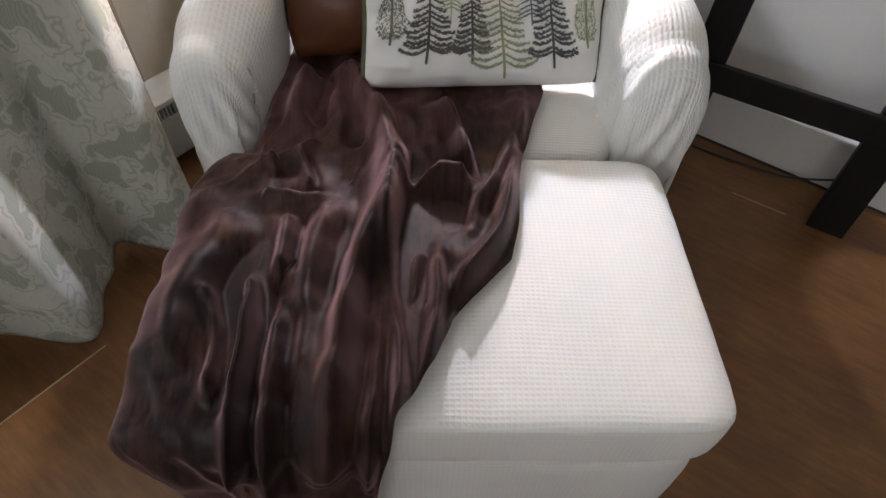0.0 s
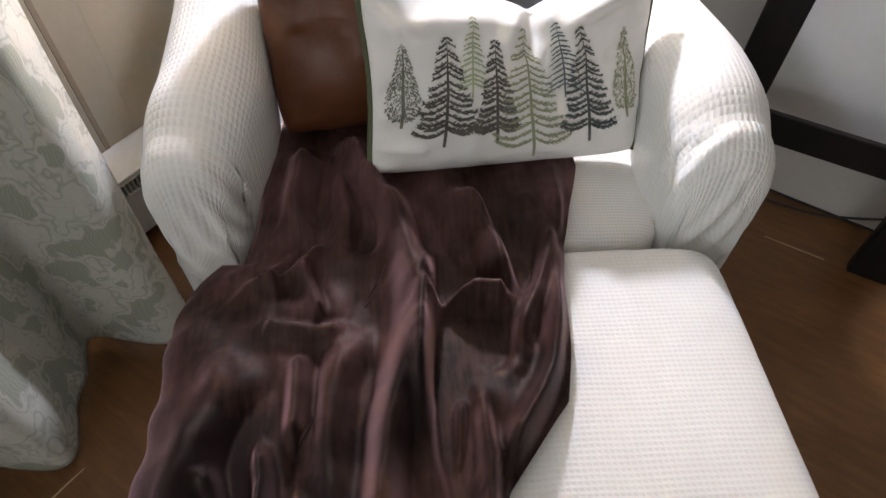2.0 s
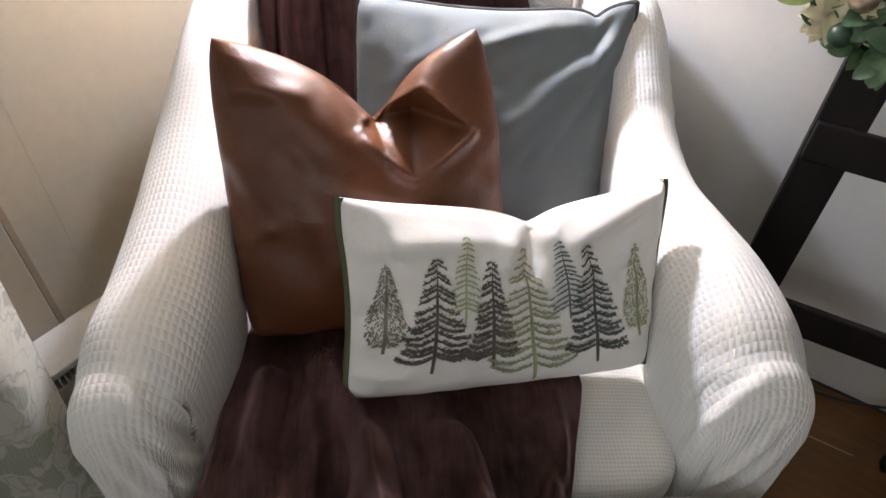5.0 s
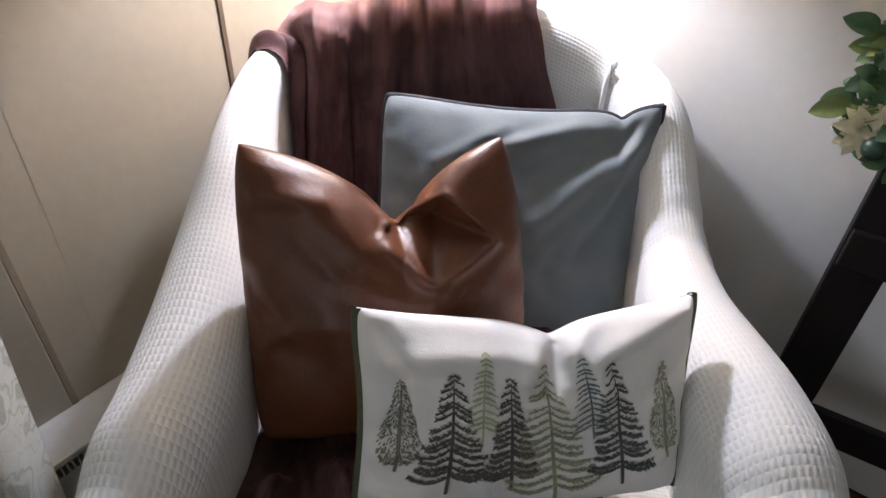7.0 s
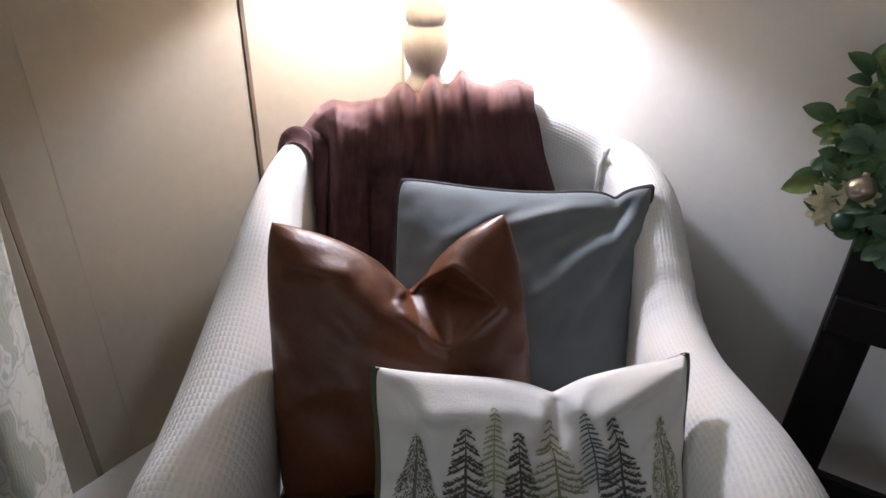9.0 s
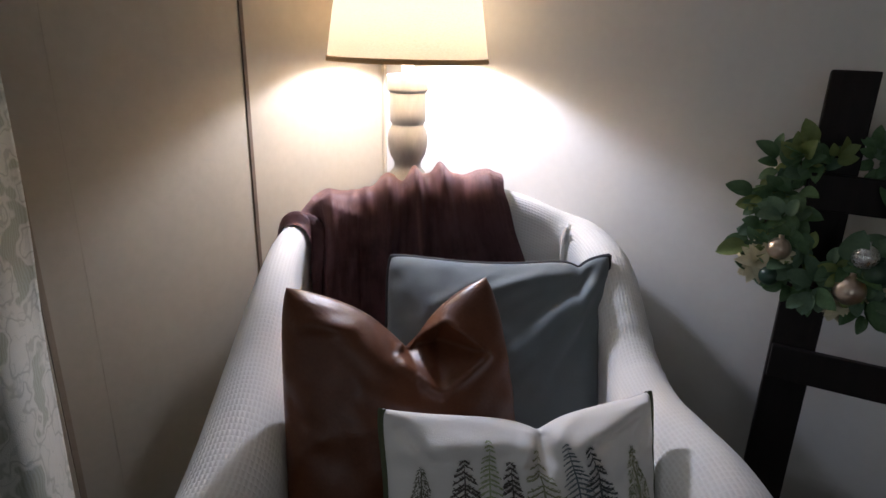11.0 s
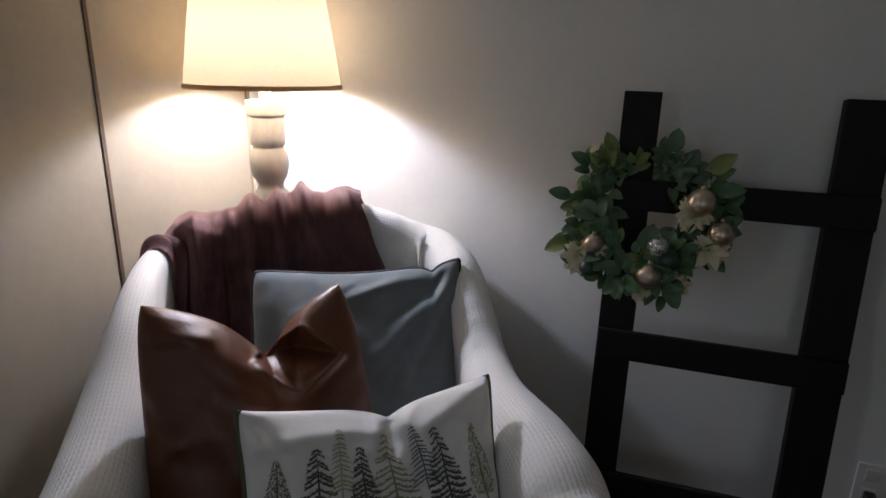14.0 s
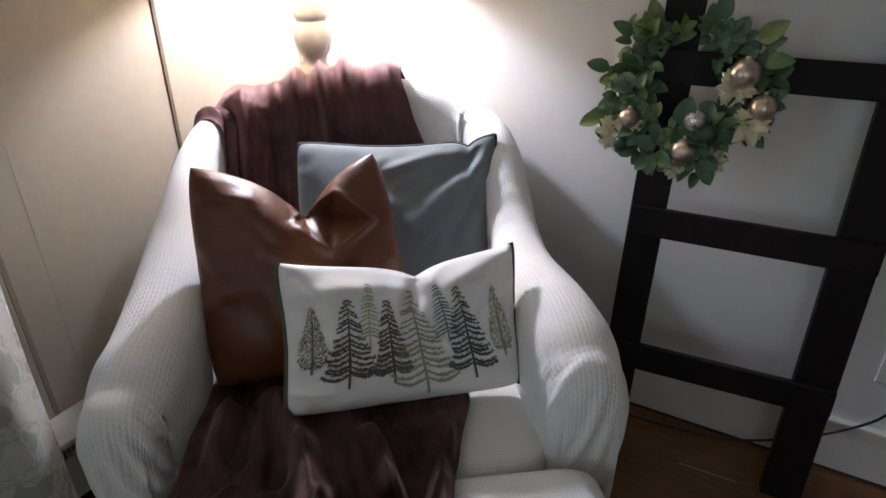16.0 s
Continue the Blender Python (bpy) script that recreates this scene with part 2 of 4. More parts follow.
M_PLUSH, M_FLOOR, M_CURTAIN, M_SHADE = plush(), floor_boards(), printed_curtain(), shade_cloth()
M_BAND = shade_cloth("tan_band_cloth", (0.62, 0.42, 0.20), (0.70, 0.49, 0.25))
M_GLASS, gt, gb = nodes_of("window_glass")
gb.inputs["Transmission Weight"].default_value, gb.inputs["Roughness"].default_value = 1.0, 0.02


# ---- mesh helpers ----
def thing(name, label, category, group="", kind="", at=None):
    ob = new(name)
    if at is not None:
        ob.matrix_world = at
    return tagged(ob, label, category, group, kind)


def put(name, mesh, material, parent=None, label="", smooth=True):
    if material is not None:
        mesh.materials.append(material)
    if smooth:
        mesh.polygons.foreach_set("use_smooth", [True] * len(mesh.polygons))
    ob = new(name, mesh)
    ob.parent = parent
    return tagged(ob, label)


def part(name, bm, material, parent=None, label="", smooth=False):
    mesh = bpy.data.meshes.new(name)
    bm.to_mesh(mesh)
    bm.free()
    return put(name, mesh, material, parent, label, smooth)


def grid(P, uv=None, closed=False, flip=False, name="grid"):
    """A sheet of quads from an array of rows of points; closed joins the last row to the first."""
    n, k = P.shape[:2]
    idx = np.arange(n * k).reshape(n, k)
    faces, fuv = [], []
    for i in range(n if closed else n - 1):
        i2 = (i + 1) % n
        for j in range(k - 1):
            q = [(i, j), (i2, j), (i2, j + 1), (i, j + 1)]
            if flip:
                q.reverse()
            faces.append([int(idx[a]) for a in q])
            if uv is not None:
                fuv += [uv[a[0]][a[1]] for a in q]
    mesh = bpy.data.meshes.new(name)
    mesh.from_pydata([tuple(p) for p in P.reshape(-1, 3)], [], faces)
    if uv is not None:
        layer = mesh.uv_layers.new(name="metres")
        layer.data.foreach_set("uv", np.array(fuv, dtype=float).reshape(-1))
    mesh.update()
    return mesh


def relief(mesh, values, name="relief"):
    """A value at each point: how deep the cover's ribs stand, or how lit the throw's colour is painted."""
    at = mesh.attributes.new(name, "FLOAT", "POINT")
    at.data.foreach_set("value", np.asarray(values, dtype=np.float32).reshape(-1))
    return mesh


def box(bm, lo, hi, bevel=0.0, m=None):
    r = bmesh.ops.create_cube(bm, size=1.0)
    vs = r["verts"]
    for v in vs:
        v.co = Vector([lo[i] + (v.co[i] + 0.5) * (hi[i] - lo[i]) for i in range(3)])
    if bevel:
        es = list({e for v in vs for e in v.link_edges})
        made = bmesh.ops.bevel(bm, geom=es, offset=bevel, segments=2, affect="EDGES", profile=0.5)
        vs = list({v for f in made["faces"] for v in f.verts} | {v for v in vs if v.is_valid})
    if m is not None:
        bmesh.ops.transform(bm, matrix=m, verts=vs)
    return bm


def boxed(name, lo, hi, material, parent=None, label="", bevel=0.003, m=None):
    return part(name, box(bmesh.new(), lo, hi, bevel, m), material, parent, label)


def tube(points, radius, material, name, parent=None, sides=8, label="", closed=False):
    """A round cord along points."""
    pts = [Vector(p) for p in points]
    rows, n = [], len(pts)
    prev = None
    for i, p in enumerate(pts):
        d = (pts[(i + 1) % n if closed else min(i + 1, n - 1)] - pts[i - 1 if closed else max(i - 1, 0)]).normalized()
        side = prev - d * prev.dot(d) if prev is not None else d.orthogonal()
        side.normalize()
        prev = side
        up = d.cross(side)
        r = radius[i] if isinstance(radius, (list, tuple)) else radius
        rows.append([tuple(p + (side * math.cos(a) + up * math.sin(a)) * r) for a in np.linspace(0, 2 * math.pi, sides + 1)])
    return put(name, grid(np.array(rows), closed=closed, name=name), material, parent, label)


def lathe(profile, material, name, parent=None, label="", sides=48, centre=(0, 0)):
    P = np.array([[(centre[0] + r * math.cos(a), centre[1] + r * math.sin(a), z) for r, z in profile] for a in np.linspace(0, 2 * math.pi, sides + 1)])
    return put(name, grid(P, flip=False, name=name), material, parent, label)


def smoothstep(a, b, x):
    k = np.clip((x - a) / (b - a), 0, 1)
    return k * k * (3 - 2 * k)


def curve_through(points, n):
    """n even steps along a smooth line through points (Catmull-Rom)."""
    p = np.array(points, float)
    p = np.vstack([2 * p[0] - p[1], p, 2 * p[-1] - p[-2]])
    out = []
    for i in range(1, len(p) - 2):
        for k in np.linspace(0, 1, 24, endpoint=False):
            out.append(0.5 * (2 * p[i] + (p[i + 1] - p[i - 1]) * k + (2 * p[i - 1] - 5 * p[i] + 4 * p[i + 1] - p[i + 2]) * k**2 + (3 * p[i] - p[i - 1] - 3 * p[i + 1] + p[i + 2]) * k**3))
    out = np.array(out + [p[-2]])
    s = np.concatenate([[0], np.cumsum(np.linalg.norm(np.diff(out, axis=0), axis=1))])
    at = np.linspace(0, s[-1], n)
    return np.stack([np.interp(at, s, out[:, c]) for c in range(out.shape[1])], 1)


def wobble(x, y, scale, seed=0.0):
    return noise.noise(Vector((x * scale, y * scale, seed)))


# ---- the room ----
def wall(name, lo, hi, material, label, holes=()):
    bm = bmesh.new()
    if not holes:
        box(bm, lo, hi)
    else:
        (y0, y1, z0, z1) = holes[0]
        box(bm, lo, (hi[0], y0, hi[2]))
        box(bm, (lo[0], y1, lo[2]), hi)
        box(bm, (lo[0], y0, lo[2]), (hi[0], y1, z0))
        box(bm, (lo[0], y0, z1), (hi[0], y1, hi[2]))
    ob = part(name, bm, material)
    ob.matrix_world = WALLS
    return tagged(ob, label, "wall", kind="structure")


WIN = (-3.2, -1.22, 0.75, 1.95)
floor = boxed("floor", (-0.1, -4.6, -0.1), (4.6, 0.1, 0.0), M_FLOOR, bevel=0)
floor.matrix_world = WALLS
tagged(floor, "brown wood-grain board floor, worn and scratched", "floor", kind="structure")
wall("wall_north", (-0.1, 0.0, 0.0), (4.6, 0.1, ROOM_H), M_WALL, "grey-white painted plain wall")
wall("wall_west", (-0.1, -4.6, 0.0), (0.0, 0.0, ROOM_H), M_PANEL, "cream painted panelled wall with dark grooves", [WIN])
wall("wall_east", (4.6, -4.6, 0.0), (4.7, 0.1, ROOM_H), M_WALL, "grey-white painted plain wall")
bm = bmesh.new()
for lo, hi in (((-0.1, -4.7, 0.0), (1.85, -4.6, ROOM_H)), ((3.15, -4.7, 0.0), (4.7, -4.6, ROOM_H)), ((1.85, -4.7, 0.0), (3.15, -4.6, 0.85)), ((1.85, -4.7, 1.95), (3.15, -4.6, ROOM_H))):
    box(bm, lo, hi)
south = part("wall_south", bm, M_WALL)
south.matrix_world = WALLS
tagged(south, "grey-white painted wall with an opening for the added window", "wall", kind="structure")
# unseen window, added to house the rear fill light
rear = thing("added_window", "added unseen white framed window in the plain wall", "window", kind="structure", at=WALLS)
for lo, hi in (((1.85, -4.68, 0.85), (1.90, -4.62, 1.95)), ((3.10, -4.68, 0.85), (3.15, -4.62, 1.95)), ((1.85, -4.68, 0.85), (3.15, -4.62, 0.90)), ((1.85, -4.68, 1.90), (3.15, -4.62, 1.95)), ((2.48, -4.67, 0.85), (2.52, -4.63, 1.95))):
    boxed("window_frame", lo, hi, M_TRIM, rear)
boxed("pane", (1.90, -4.653, 0.90), (3.10, -4.647, 1.90), M_GLASS, rear, bevel=0).visible_shadow = False
ceiling = boxed("ceiling", (-0.1, -4.7, ROOM_H), (4.7, 0.1, ROOM_H + 0.1), M_CEIL, bevel=0)
ceiling.matrix_world = WALLS
tagged(ceiling, "plain white painted ceiling", "ceiling", kind="structure")

for name, y, w, mat in (("panel_groove", -0.537, 0.010, M_GROOVE), ("panel_seam", -0.975, 0.003, M_PANEL)):
    g = boxed(name, (-0.004, y - w / 2, 0.0), (0.0035 if mat is M_GROOVE else 0.0004, y + w / 2, ROOM_H), mat, bevel=0)
    g.matrix_world = WALLS
    tagged(g, "narrow vertical joint between wall panels", "trim", kind="structure")
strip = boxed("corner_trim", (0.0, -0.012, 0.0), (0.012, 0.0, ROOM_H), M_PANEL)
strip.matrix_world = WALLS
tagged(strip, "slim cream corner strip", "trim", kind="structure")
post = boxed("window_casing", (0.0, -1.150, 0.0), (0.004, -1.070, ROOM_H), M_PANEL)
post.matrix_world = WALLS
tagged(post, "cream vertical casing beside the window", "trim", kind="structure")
edge = boxed("casing_shadow_gap", (0.0, -1.070, 0.0), (0.004, -1.058, ROOM_H), M_SHADOWLINE, bevel=0)
edge.matrix_world = WALLS
tagged(edge, "dark joint beside the casing", "trim", kind="structure")

base = thing("baseboard", "white painted baseboard along the plain wall", "baseboard", kind="structure", at=WALLS)
boxed("board", (0.0, -0.016, 0.0), (4.6, 0.0, 0.160), M_TRIM, base)
boxed("cap", (0.0, -0.022, 0.160), (4.6, 0.0, 0.172), M_TRIM, base)
boxed("shoe_gap", (0.0, -0.0185, 0.0), (4.6, -0.016, 0.007), M_DARK, base, "dark gap at the floor")

win = thing("window_1", "white framed window behind the curtain", "window", kind="structure", at=WALLS)
for lo, hi in (((-0.08, WIN[0], WIN[2]), (-0.02, WIN[0] + 0.05, WIN[3])), ((-0.08, WIN[1] - 0.05, WIN[2]), (-0.02, WIN[1], WIN[3])), ((-0.08, WIN[0], WIN[2]), (-0.02, WIN[1], WIN[2] + 0.05)), ((-0.08, WIN[0], WIN[3] - 0.05), (-0.02, WIN[1], WIN[3])), ((-0.075, -2.23, WIN[2]), (-0.025, -2.19, WIN[3]))):
    boxed("window_frame", lo, hi, M_TRIM, win)
pane = boxed("pane", (-0.055, WIN[0] + 0.05, WIN[2] + 0.05), (-0.049, WIN[1] - 0.05, WIN[3] - 0.05), M_GLASS, win, bevel=0)
pane.visible_shadow = False
ground = boxed("ground", (-60, -60, -0.6), (60, 60, -0.5), surface("lawn", (0.04, 0.06, 0.02), (0.08, 0.1, 0.04), 0.9), bevel=0)
tagged(ground, "plain grass ground outside the window", "ground", kind="structure")


# ---- armchair ----
LEFT = [(-0.4205, 0.01, 0.141, 0.642), (-0.414, 0.07, 0.164, 0.673), (-0.4055, 0.16, 0.173, 0.688), (-0.4005, 0.27, 0.163, 0.718), (-0.396, 0.38, 0.148, 0.765), (-0.390, 0.50, 0.112, 0.835), (-0.388, 0.62, 0.076, 0.885), (-0.380, 0.735, 0.070, 0.905), (-0.340, 0.830, 0.080, 0.920), (-0.18, 0.862, 0.098, 0.970)]
RIGHT = [(0.16, 0.862, 0.100, 0.975), (0.305, 0.838, 0.105, 0.925), (0.366, 0.770, 0.110, 0.905), (0.390, 0.66, 0.115, 0.865), (0.397, 0.56, 0.122, 0.765), (0.399, 0.48, 0.130, 0.706), (0.396, 0.38, 0.152, 0.686), (0.406, 0.27, 0.168, 0.686), (0.418, 0.16, 0.178, 0.686), (0.4215, 0.07, 0.181, 0.674), (0.4225, 0.01, 0.165, 0.642)]
RING = curve_through(LEFT + [(0, 0.868, 0.10, 1.0)] + RIGHT, 221)
RING_S = np.concatenate([[0], np.cumsum(np.linalg.norm(np.diff(RING[:, :2], axis=0), axis=1))])
RING_L = RING_S[-1]


def section(w, h, n=64):
    """Across the arm or back, from the inner foot over the rolled top to the outer foot: (offset outwards, height)."""
    r = w / 2
    pts = [(-r + 0.004, 0.02), (-r, 0.28), (-r, h - r * 1.15)]
    pts += [(-r * math.cos(a), h - r * 1.15 + r * 1.15 * math.sin(a)) for a in np.linspace(0.2, math.pi - 0.2, 14)]
    pts += [(r + 0.004, h - r * 1.2), (r + 0.003, h - 0.14), (r - 0.022, 0.30), (r - 0.030, 0.02)]
    p = np.array(pts)
    s = np.concatenate([[0], np.cumsum(np.linalg.norm(np.diff(p, axis=0), axis=1))])
    at = np.linspace(0, s[-1], n)
    return np.stack([np.interp(at, s, p[:, 0]), np.interp(at, s, p[:, 1])], 1), at


def ring_at(s):
    row = [np.interp(s, RING_S, RING[:, c]) for c in range(4)]
    a, b = max(s - 0.01, 0), min(s + 0.01, RING_L)
    d = np.array([np.interp(b, RING_S, RING[:, c]) - np.interp(a, RING_S, RING[:, c]) for c in range(2)])
    d /= np.linalg.norm(d)
    return row, np.array([-d[1], d[0]]), d


def shell_row(s, extra=0.0, n=64):
    (u, v, w, h), out, d = ring_at(s)
    sec, q = section(w + 2 * extra, h + extra, n)
    return np.stack([u + out[0] * sec[:, 0], v + out[1] * sec[:, 0], sec[:, 1]], 1), q


# pulls of the cover over each arm's front, running in and down to the seat
PULLS = [
    [(-0.417, -0.002, 0.638), (-0.389, -0.029, 0.611), (-0.368, -0.036, 0.562), (-0.355, -0.005, 0.463)],
    [(-0.368, 0.005, 0.602), (-0.355, 0.010, 0.548), (-0.350, 0.032, 0.467)],
    [(-0.408, -0.038, 0.608), (-0.382, -0.049, 0.536), (-0.358, -0.021, 0.419)],
    [(-0.430, -0.047, 0.590), (-0.412, -0.057, 0.497), (-0.375, -0.050, 0.420)],
    [(-0.455, -0.054, 0.530), (-0.445, -0.052, 0.440), (-0.400, -0.045, 0.330)],
    [(0.393, 0.016, 0.624), (0.364, 0.029, 0.572), (0.359, 0.049, 0.471)],
    [(0.416, -0.005, 0.637), (0.374, -0.022, 0.579), (0.367, -0.015, 0.455)],
    [(0.439, -0.048, 0.603), (0.419, -0.051, 0.500), (0.380, -0.050, 0.415)],
    [(0.455, -0.052, 0.520), (0.440, -0.052, 0.420), (0.400, -0.045, 0.330)],
]


def near_line(x, y, a, b):
    a, b = np.array(a), np.array(b)
    d = b - a
    k = np.clip(((x - a[0]) * d[0] + (y - a[1]) * d[1]) / (d @ d), 0, 1)
    return np.hypot(x - a[0] - k * d[0], y - a[1] - k * d[1]), k


def arm_and_back():
    """Arms and back in one cover: it rolls over each arm's front and falls to the floor there."""
    rows, uvs, deep_ribs, runs, mids = [], [], [], [], []
    nose, across = 0.060, 120
    front = [("roll", k) for k in np.linspace(0, math.pi / 2, 16)[1:]] + [("fall", k) for k in np.linspace(0, 1, 76)[1:]]
    order = [(0, *f) for f in reversed(front)] + [(None, "mid", s) for s in np.linspace(0, RING_L, 230)] + [(1, *f) for f in front]
    for side, kind, val in order:
        if kind == "mid":
            row, q = shell_row(val, 0.0, across)
            along, ahead, face = val, val, 0.0
        else:
            (u, v, w, h), out, d = ring_at(0 if side == 0 else RING_L)
            if kind == "roll":
                fwd, drop, ahead, slim, face = nose * math.sin(val), nose * (1 - math.cos(val)), -nose * val, 1 - math.cos(val), math.sin(val)
            else:
                deep = val * (h - nose - 0.03)
                fwd, drop, ahead, slim, face = nose - 0.055 * val**1.5 + 0.012 * math.sin(math.pi * min(1.0, val * 2.2)), nose + deep, -nose * math.pi / 2 - deep, 1.0 + 0.35 * val, 1.0
            sec, q = section(w - 0.050 * slim, h - drop, across)
            row = np.stack([u + out[0] * sec[:, 0], np.full(len(sec), v - fwd), np.maximum(sec[:, 1], 0.02)], 1)
            along = ahead if side == 0 else RING_L - ahead
        x = ahead if along < RING_L / 2 else RING_L - along
        mid = q - q[-1] / 2
        for j in range(len(row)):
            n = wobble(along, mid[j], 7, 3)
            row[j, 2] += 0.004 * n * (row[j, 2] > 0.1)
            row[j, 1] -= 0.006 * n * face
        rows.append(row)
        runs.append(np.full(len(q), along))
        mids.append(mid)
        e = max(0.0, 0.3 - max(x, -0.2))
        rib = 0.35 + 0.95 * float(1 - smoothstep(0.10, 0.42, np.array(x)))
        rib *= 1 - 0.65 * float(smoothstep(0.09, 0.20, np.array(-x)))
        if along > RING_L / 2 and x > 0.45:
            rib = 0.95
        deep_ribs.append([rib] * len(q))
        uvs.append([(along + 0.3 * e * (1 if along < RING_L / 2 else -1), z * (1 - 0.22 * min(1.0, e / 0.25))) for z in mid])
    P, runs, mids = np.array(rows), np.array(runs), np.array(mids)
    normal = np.cross(np.gradient(P, axis=1), np.gradient(P, axis=0))
    normal /= np.maximum(np.linalg.norm(normal, axis=2, keepdims=True), 1e-9)
    if normal[len(P) // 2, across // 2, 2] < 0:
        normal = -normal
    push = np.zeros(P.shape[:2])
    for line in PULLS:
        c = curve_through(line, 40)
        flat = P.reshape(-1, 3)
        c = np.array([flat[np.argmin(np.sum((flat - p) ** 2, axis=1))] for p in c])
        c = (c + np.roll(c, 1, 0) + np.roll(c, -1, 0))[1:-1] / 3
        gap = np.linalg.norm(P[:, :, None, :] - c[None, None, :, :], axis=3)
        at = np.argmin(gap, axis=2)
        d = np.min(gap, axis=2)
        fade = np.sin(math.pi * np.clip((at + 3) / 44, 0, 1)) ** 0.7
        push += fade * (0.0058 * np.exp(-((d / 0.0085) ** 2)) - 0.003 * np.exp(-(((d - 0.019) / 0.009) ** 2)))
    for v0, amp in ((0.43, 0.0025), (0.465, 0.003), (0.515, 0.0035), (0.545, 0.0025)):
        push += (runs > RING_L / 2) * amp * np.exp(-(((RING_L - runs - 0.02 - v0) / 0.009) ** 2)) * np.exp(-(((mids - 0.2 * (v0 - 0.48)) / 0.13) ** 2))
    P = P + normal * push[:, :, None]
    return relief(grid(P, uvs, name="arms_and_back", flip=True), deep_ribs)


def cushion(name, lo, hi, material, parent, label="", crown=0.02, power=6.0, n=44, bulge=0.012):
    """A stuffed box cushion: rounded edges and a crowned top."""
    lo, hi = np.array(lo, float), np.array(hi, float)
    c, half = (lo + hi) / 2, (hi - lo) / 2
    rows, uvs = [], []
    for i, ph in enumerate(np.linspace(-math.pi / 2, math.pi / 2, n)):
        row, ur = [], []
        for j, th in enumerate(np.linspace(0, 2 * math.pi, 4 * n + 1)):
            d = np.array([math.cos(th) * math.cos(ph), math.sin(th) * math.cos(ph), math.sin(ph)])
            d /= np.max(np.abs(d))
            m = np.sum(np.abs(d) ** power) ** (1 / power)
            d = d / m
            p = d * half
            top = max(0.0, d[2])
            p[2] += top * crown * (1 - d[0] ** 2) * (1 - d[1] ** 2)
            p[:2] *= 1 + bulge * (1 - d[2] ** 2)
            p = p + c
            p[2] += 0.004 * wobble(p[0], p[1], 5, 7) * top
            row.append(p)
            face = int(np.argmax(np.abs(d)))
            ur.append(((p[0], p[1]), (p[1], p[2]), (p[0], p[2]))[{2: 0, 0: 1, 1: 2}[face]])
        rows.append(row)
        uvs.append(ur)
    mesh = grid(np.array(rows), uvs, name=name, flip=True)
    co = np.empty(len(mesh.vertices) * 3)
    mesh.vertices.foreach_get("co", co)
    co = co.reshape(-1, 3)
    layer = mesh.uv_layers[0].data
    for poly in mesh.polygons:
        nx, ny, nz = (abs(q) for q in poly.normal)
        for li in poly.loop_indices:
            x, y, z = co[mesh.loops[li].vertex_index]
            layer[li].uv = (x, y) if nz > max(nx, ny) * 0.8 else ((x, z + lo[1] - hi[2]) if ny > nx else (z - hi[2] + hi[0], y))
    relief(mesh, [0.62] * len(mesh.vertices))
    return put(name, mesh, material, parent, label)


chair = thing("armchair", "barrel-backed armchair in a cream waffle-knit slipcover", "armchair", at=CHAIR)
put("arms_and_back", arm_and_back(), M_COVER, chair, "cream waffle-knit cover over the arms and back")
cushion("seat_base", (-0.37, -0.045, 0.02), (0.37, 0.80, 0.31), M_COVER, chair, crown=0, power=14, n=24)
cushion("seat_cushion", (-0.365, -0.065, 0.29), (0.365, 0.80, 0.452), M_SEAT, chair, "smooth ribbed cream seat cushion cover", crown=0.025, power=9)


def tuck(u):
    s0 = RING_L / 2 + u * 1.03
    pts = []
    for z in np.linspace(0.46, 0.90, 14):
        (a, b, w, h), out, d = ring_at(s0)
        pts.append((a - out[0] * (w / 2 + 0.003), b - out[1] * (w / 2 + 0.003), z))
    for k in np.linspace(0.2, 0.95, 5):
        (a, b, w, h), out, d = ring_at(s0)
        pts.append((a - out[0] * (w / 2) * math.cos(k) * 1.03, b - out[1] * (w / 2) * math.cos(k) * 1.03, h - w * 0.575 * (1 - math.sin(k)) + 0.003))
    return pts


for u in (0.338, -0.338):
    tube(tuck(u), [0.0055] * 14 + [0.005, 0.004, 0.003, 0.002, 0.001], M_COVER, "seam_tuck", chair, label="gathered seam of the cover")

ottoman = thing("ottoman", "large square ottoman in a cream waffle-knit cover", "ottoman", at=CHAIR)
cushion("lid", (-0.402, -0.624, 0.325), (0.420, -0.078, 0.452), M_COVER, ottoman, crown=0.012, power=15, n=56, bulge=0.006)
cushion("body", (-0.396, -0.619, 0.03), (0.411, -0.096, 0.335), M_COVER, ottoman, crown=0, power=14, n=24)
for u in (-0.33, 0.33):
    for v in (-0.55, -0.17):
        lathe([(0.0, 0.0), (0.022, 0.0), (0.026, 0.04), (0.0, 0.04)], M_CHARCOAL, "foot", ottoman, centre=(u, v), sides=16)


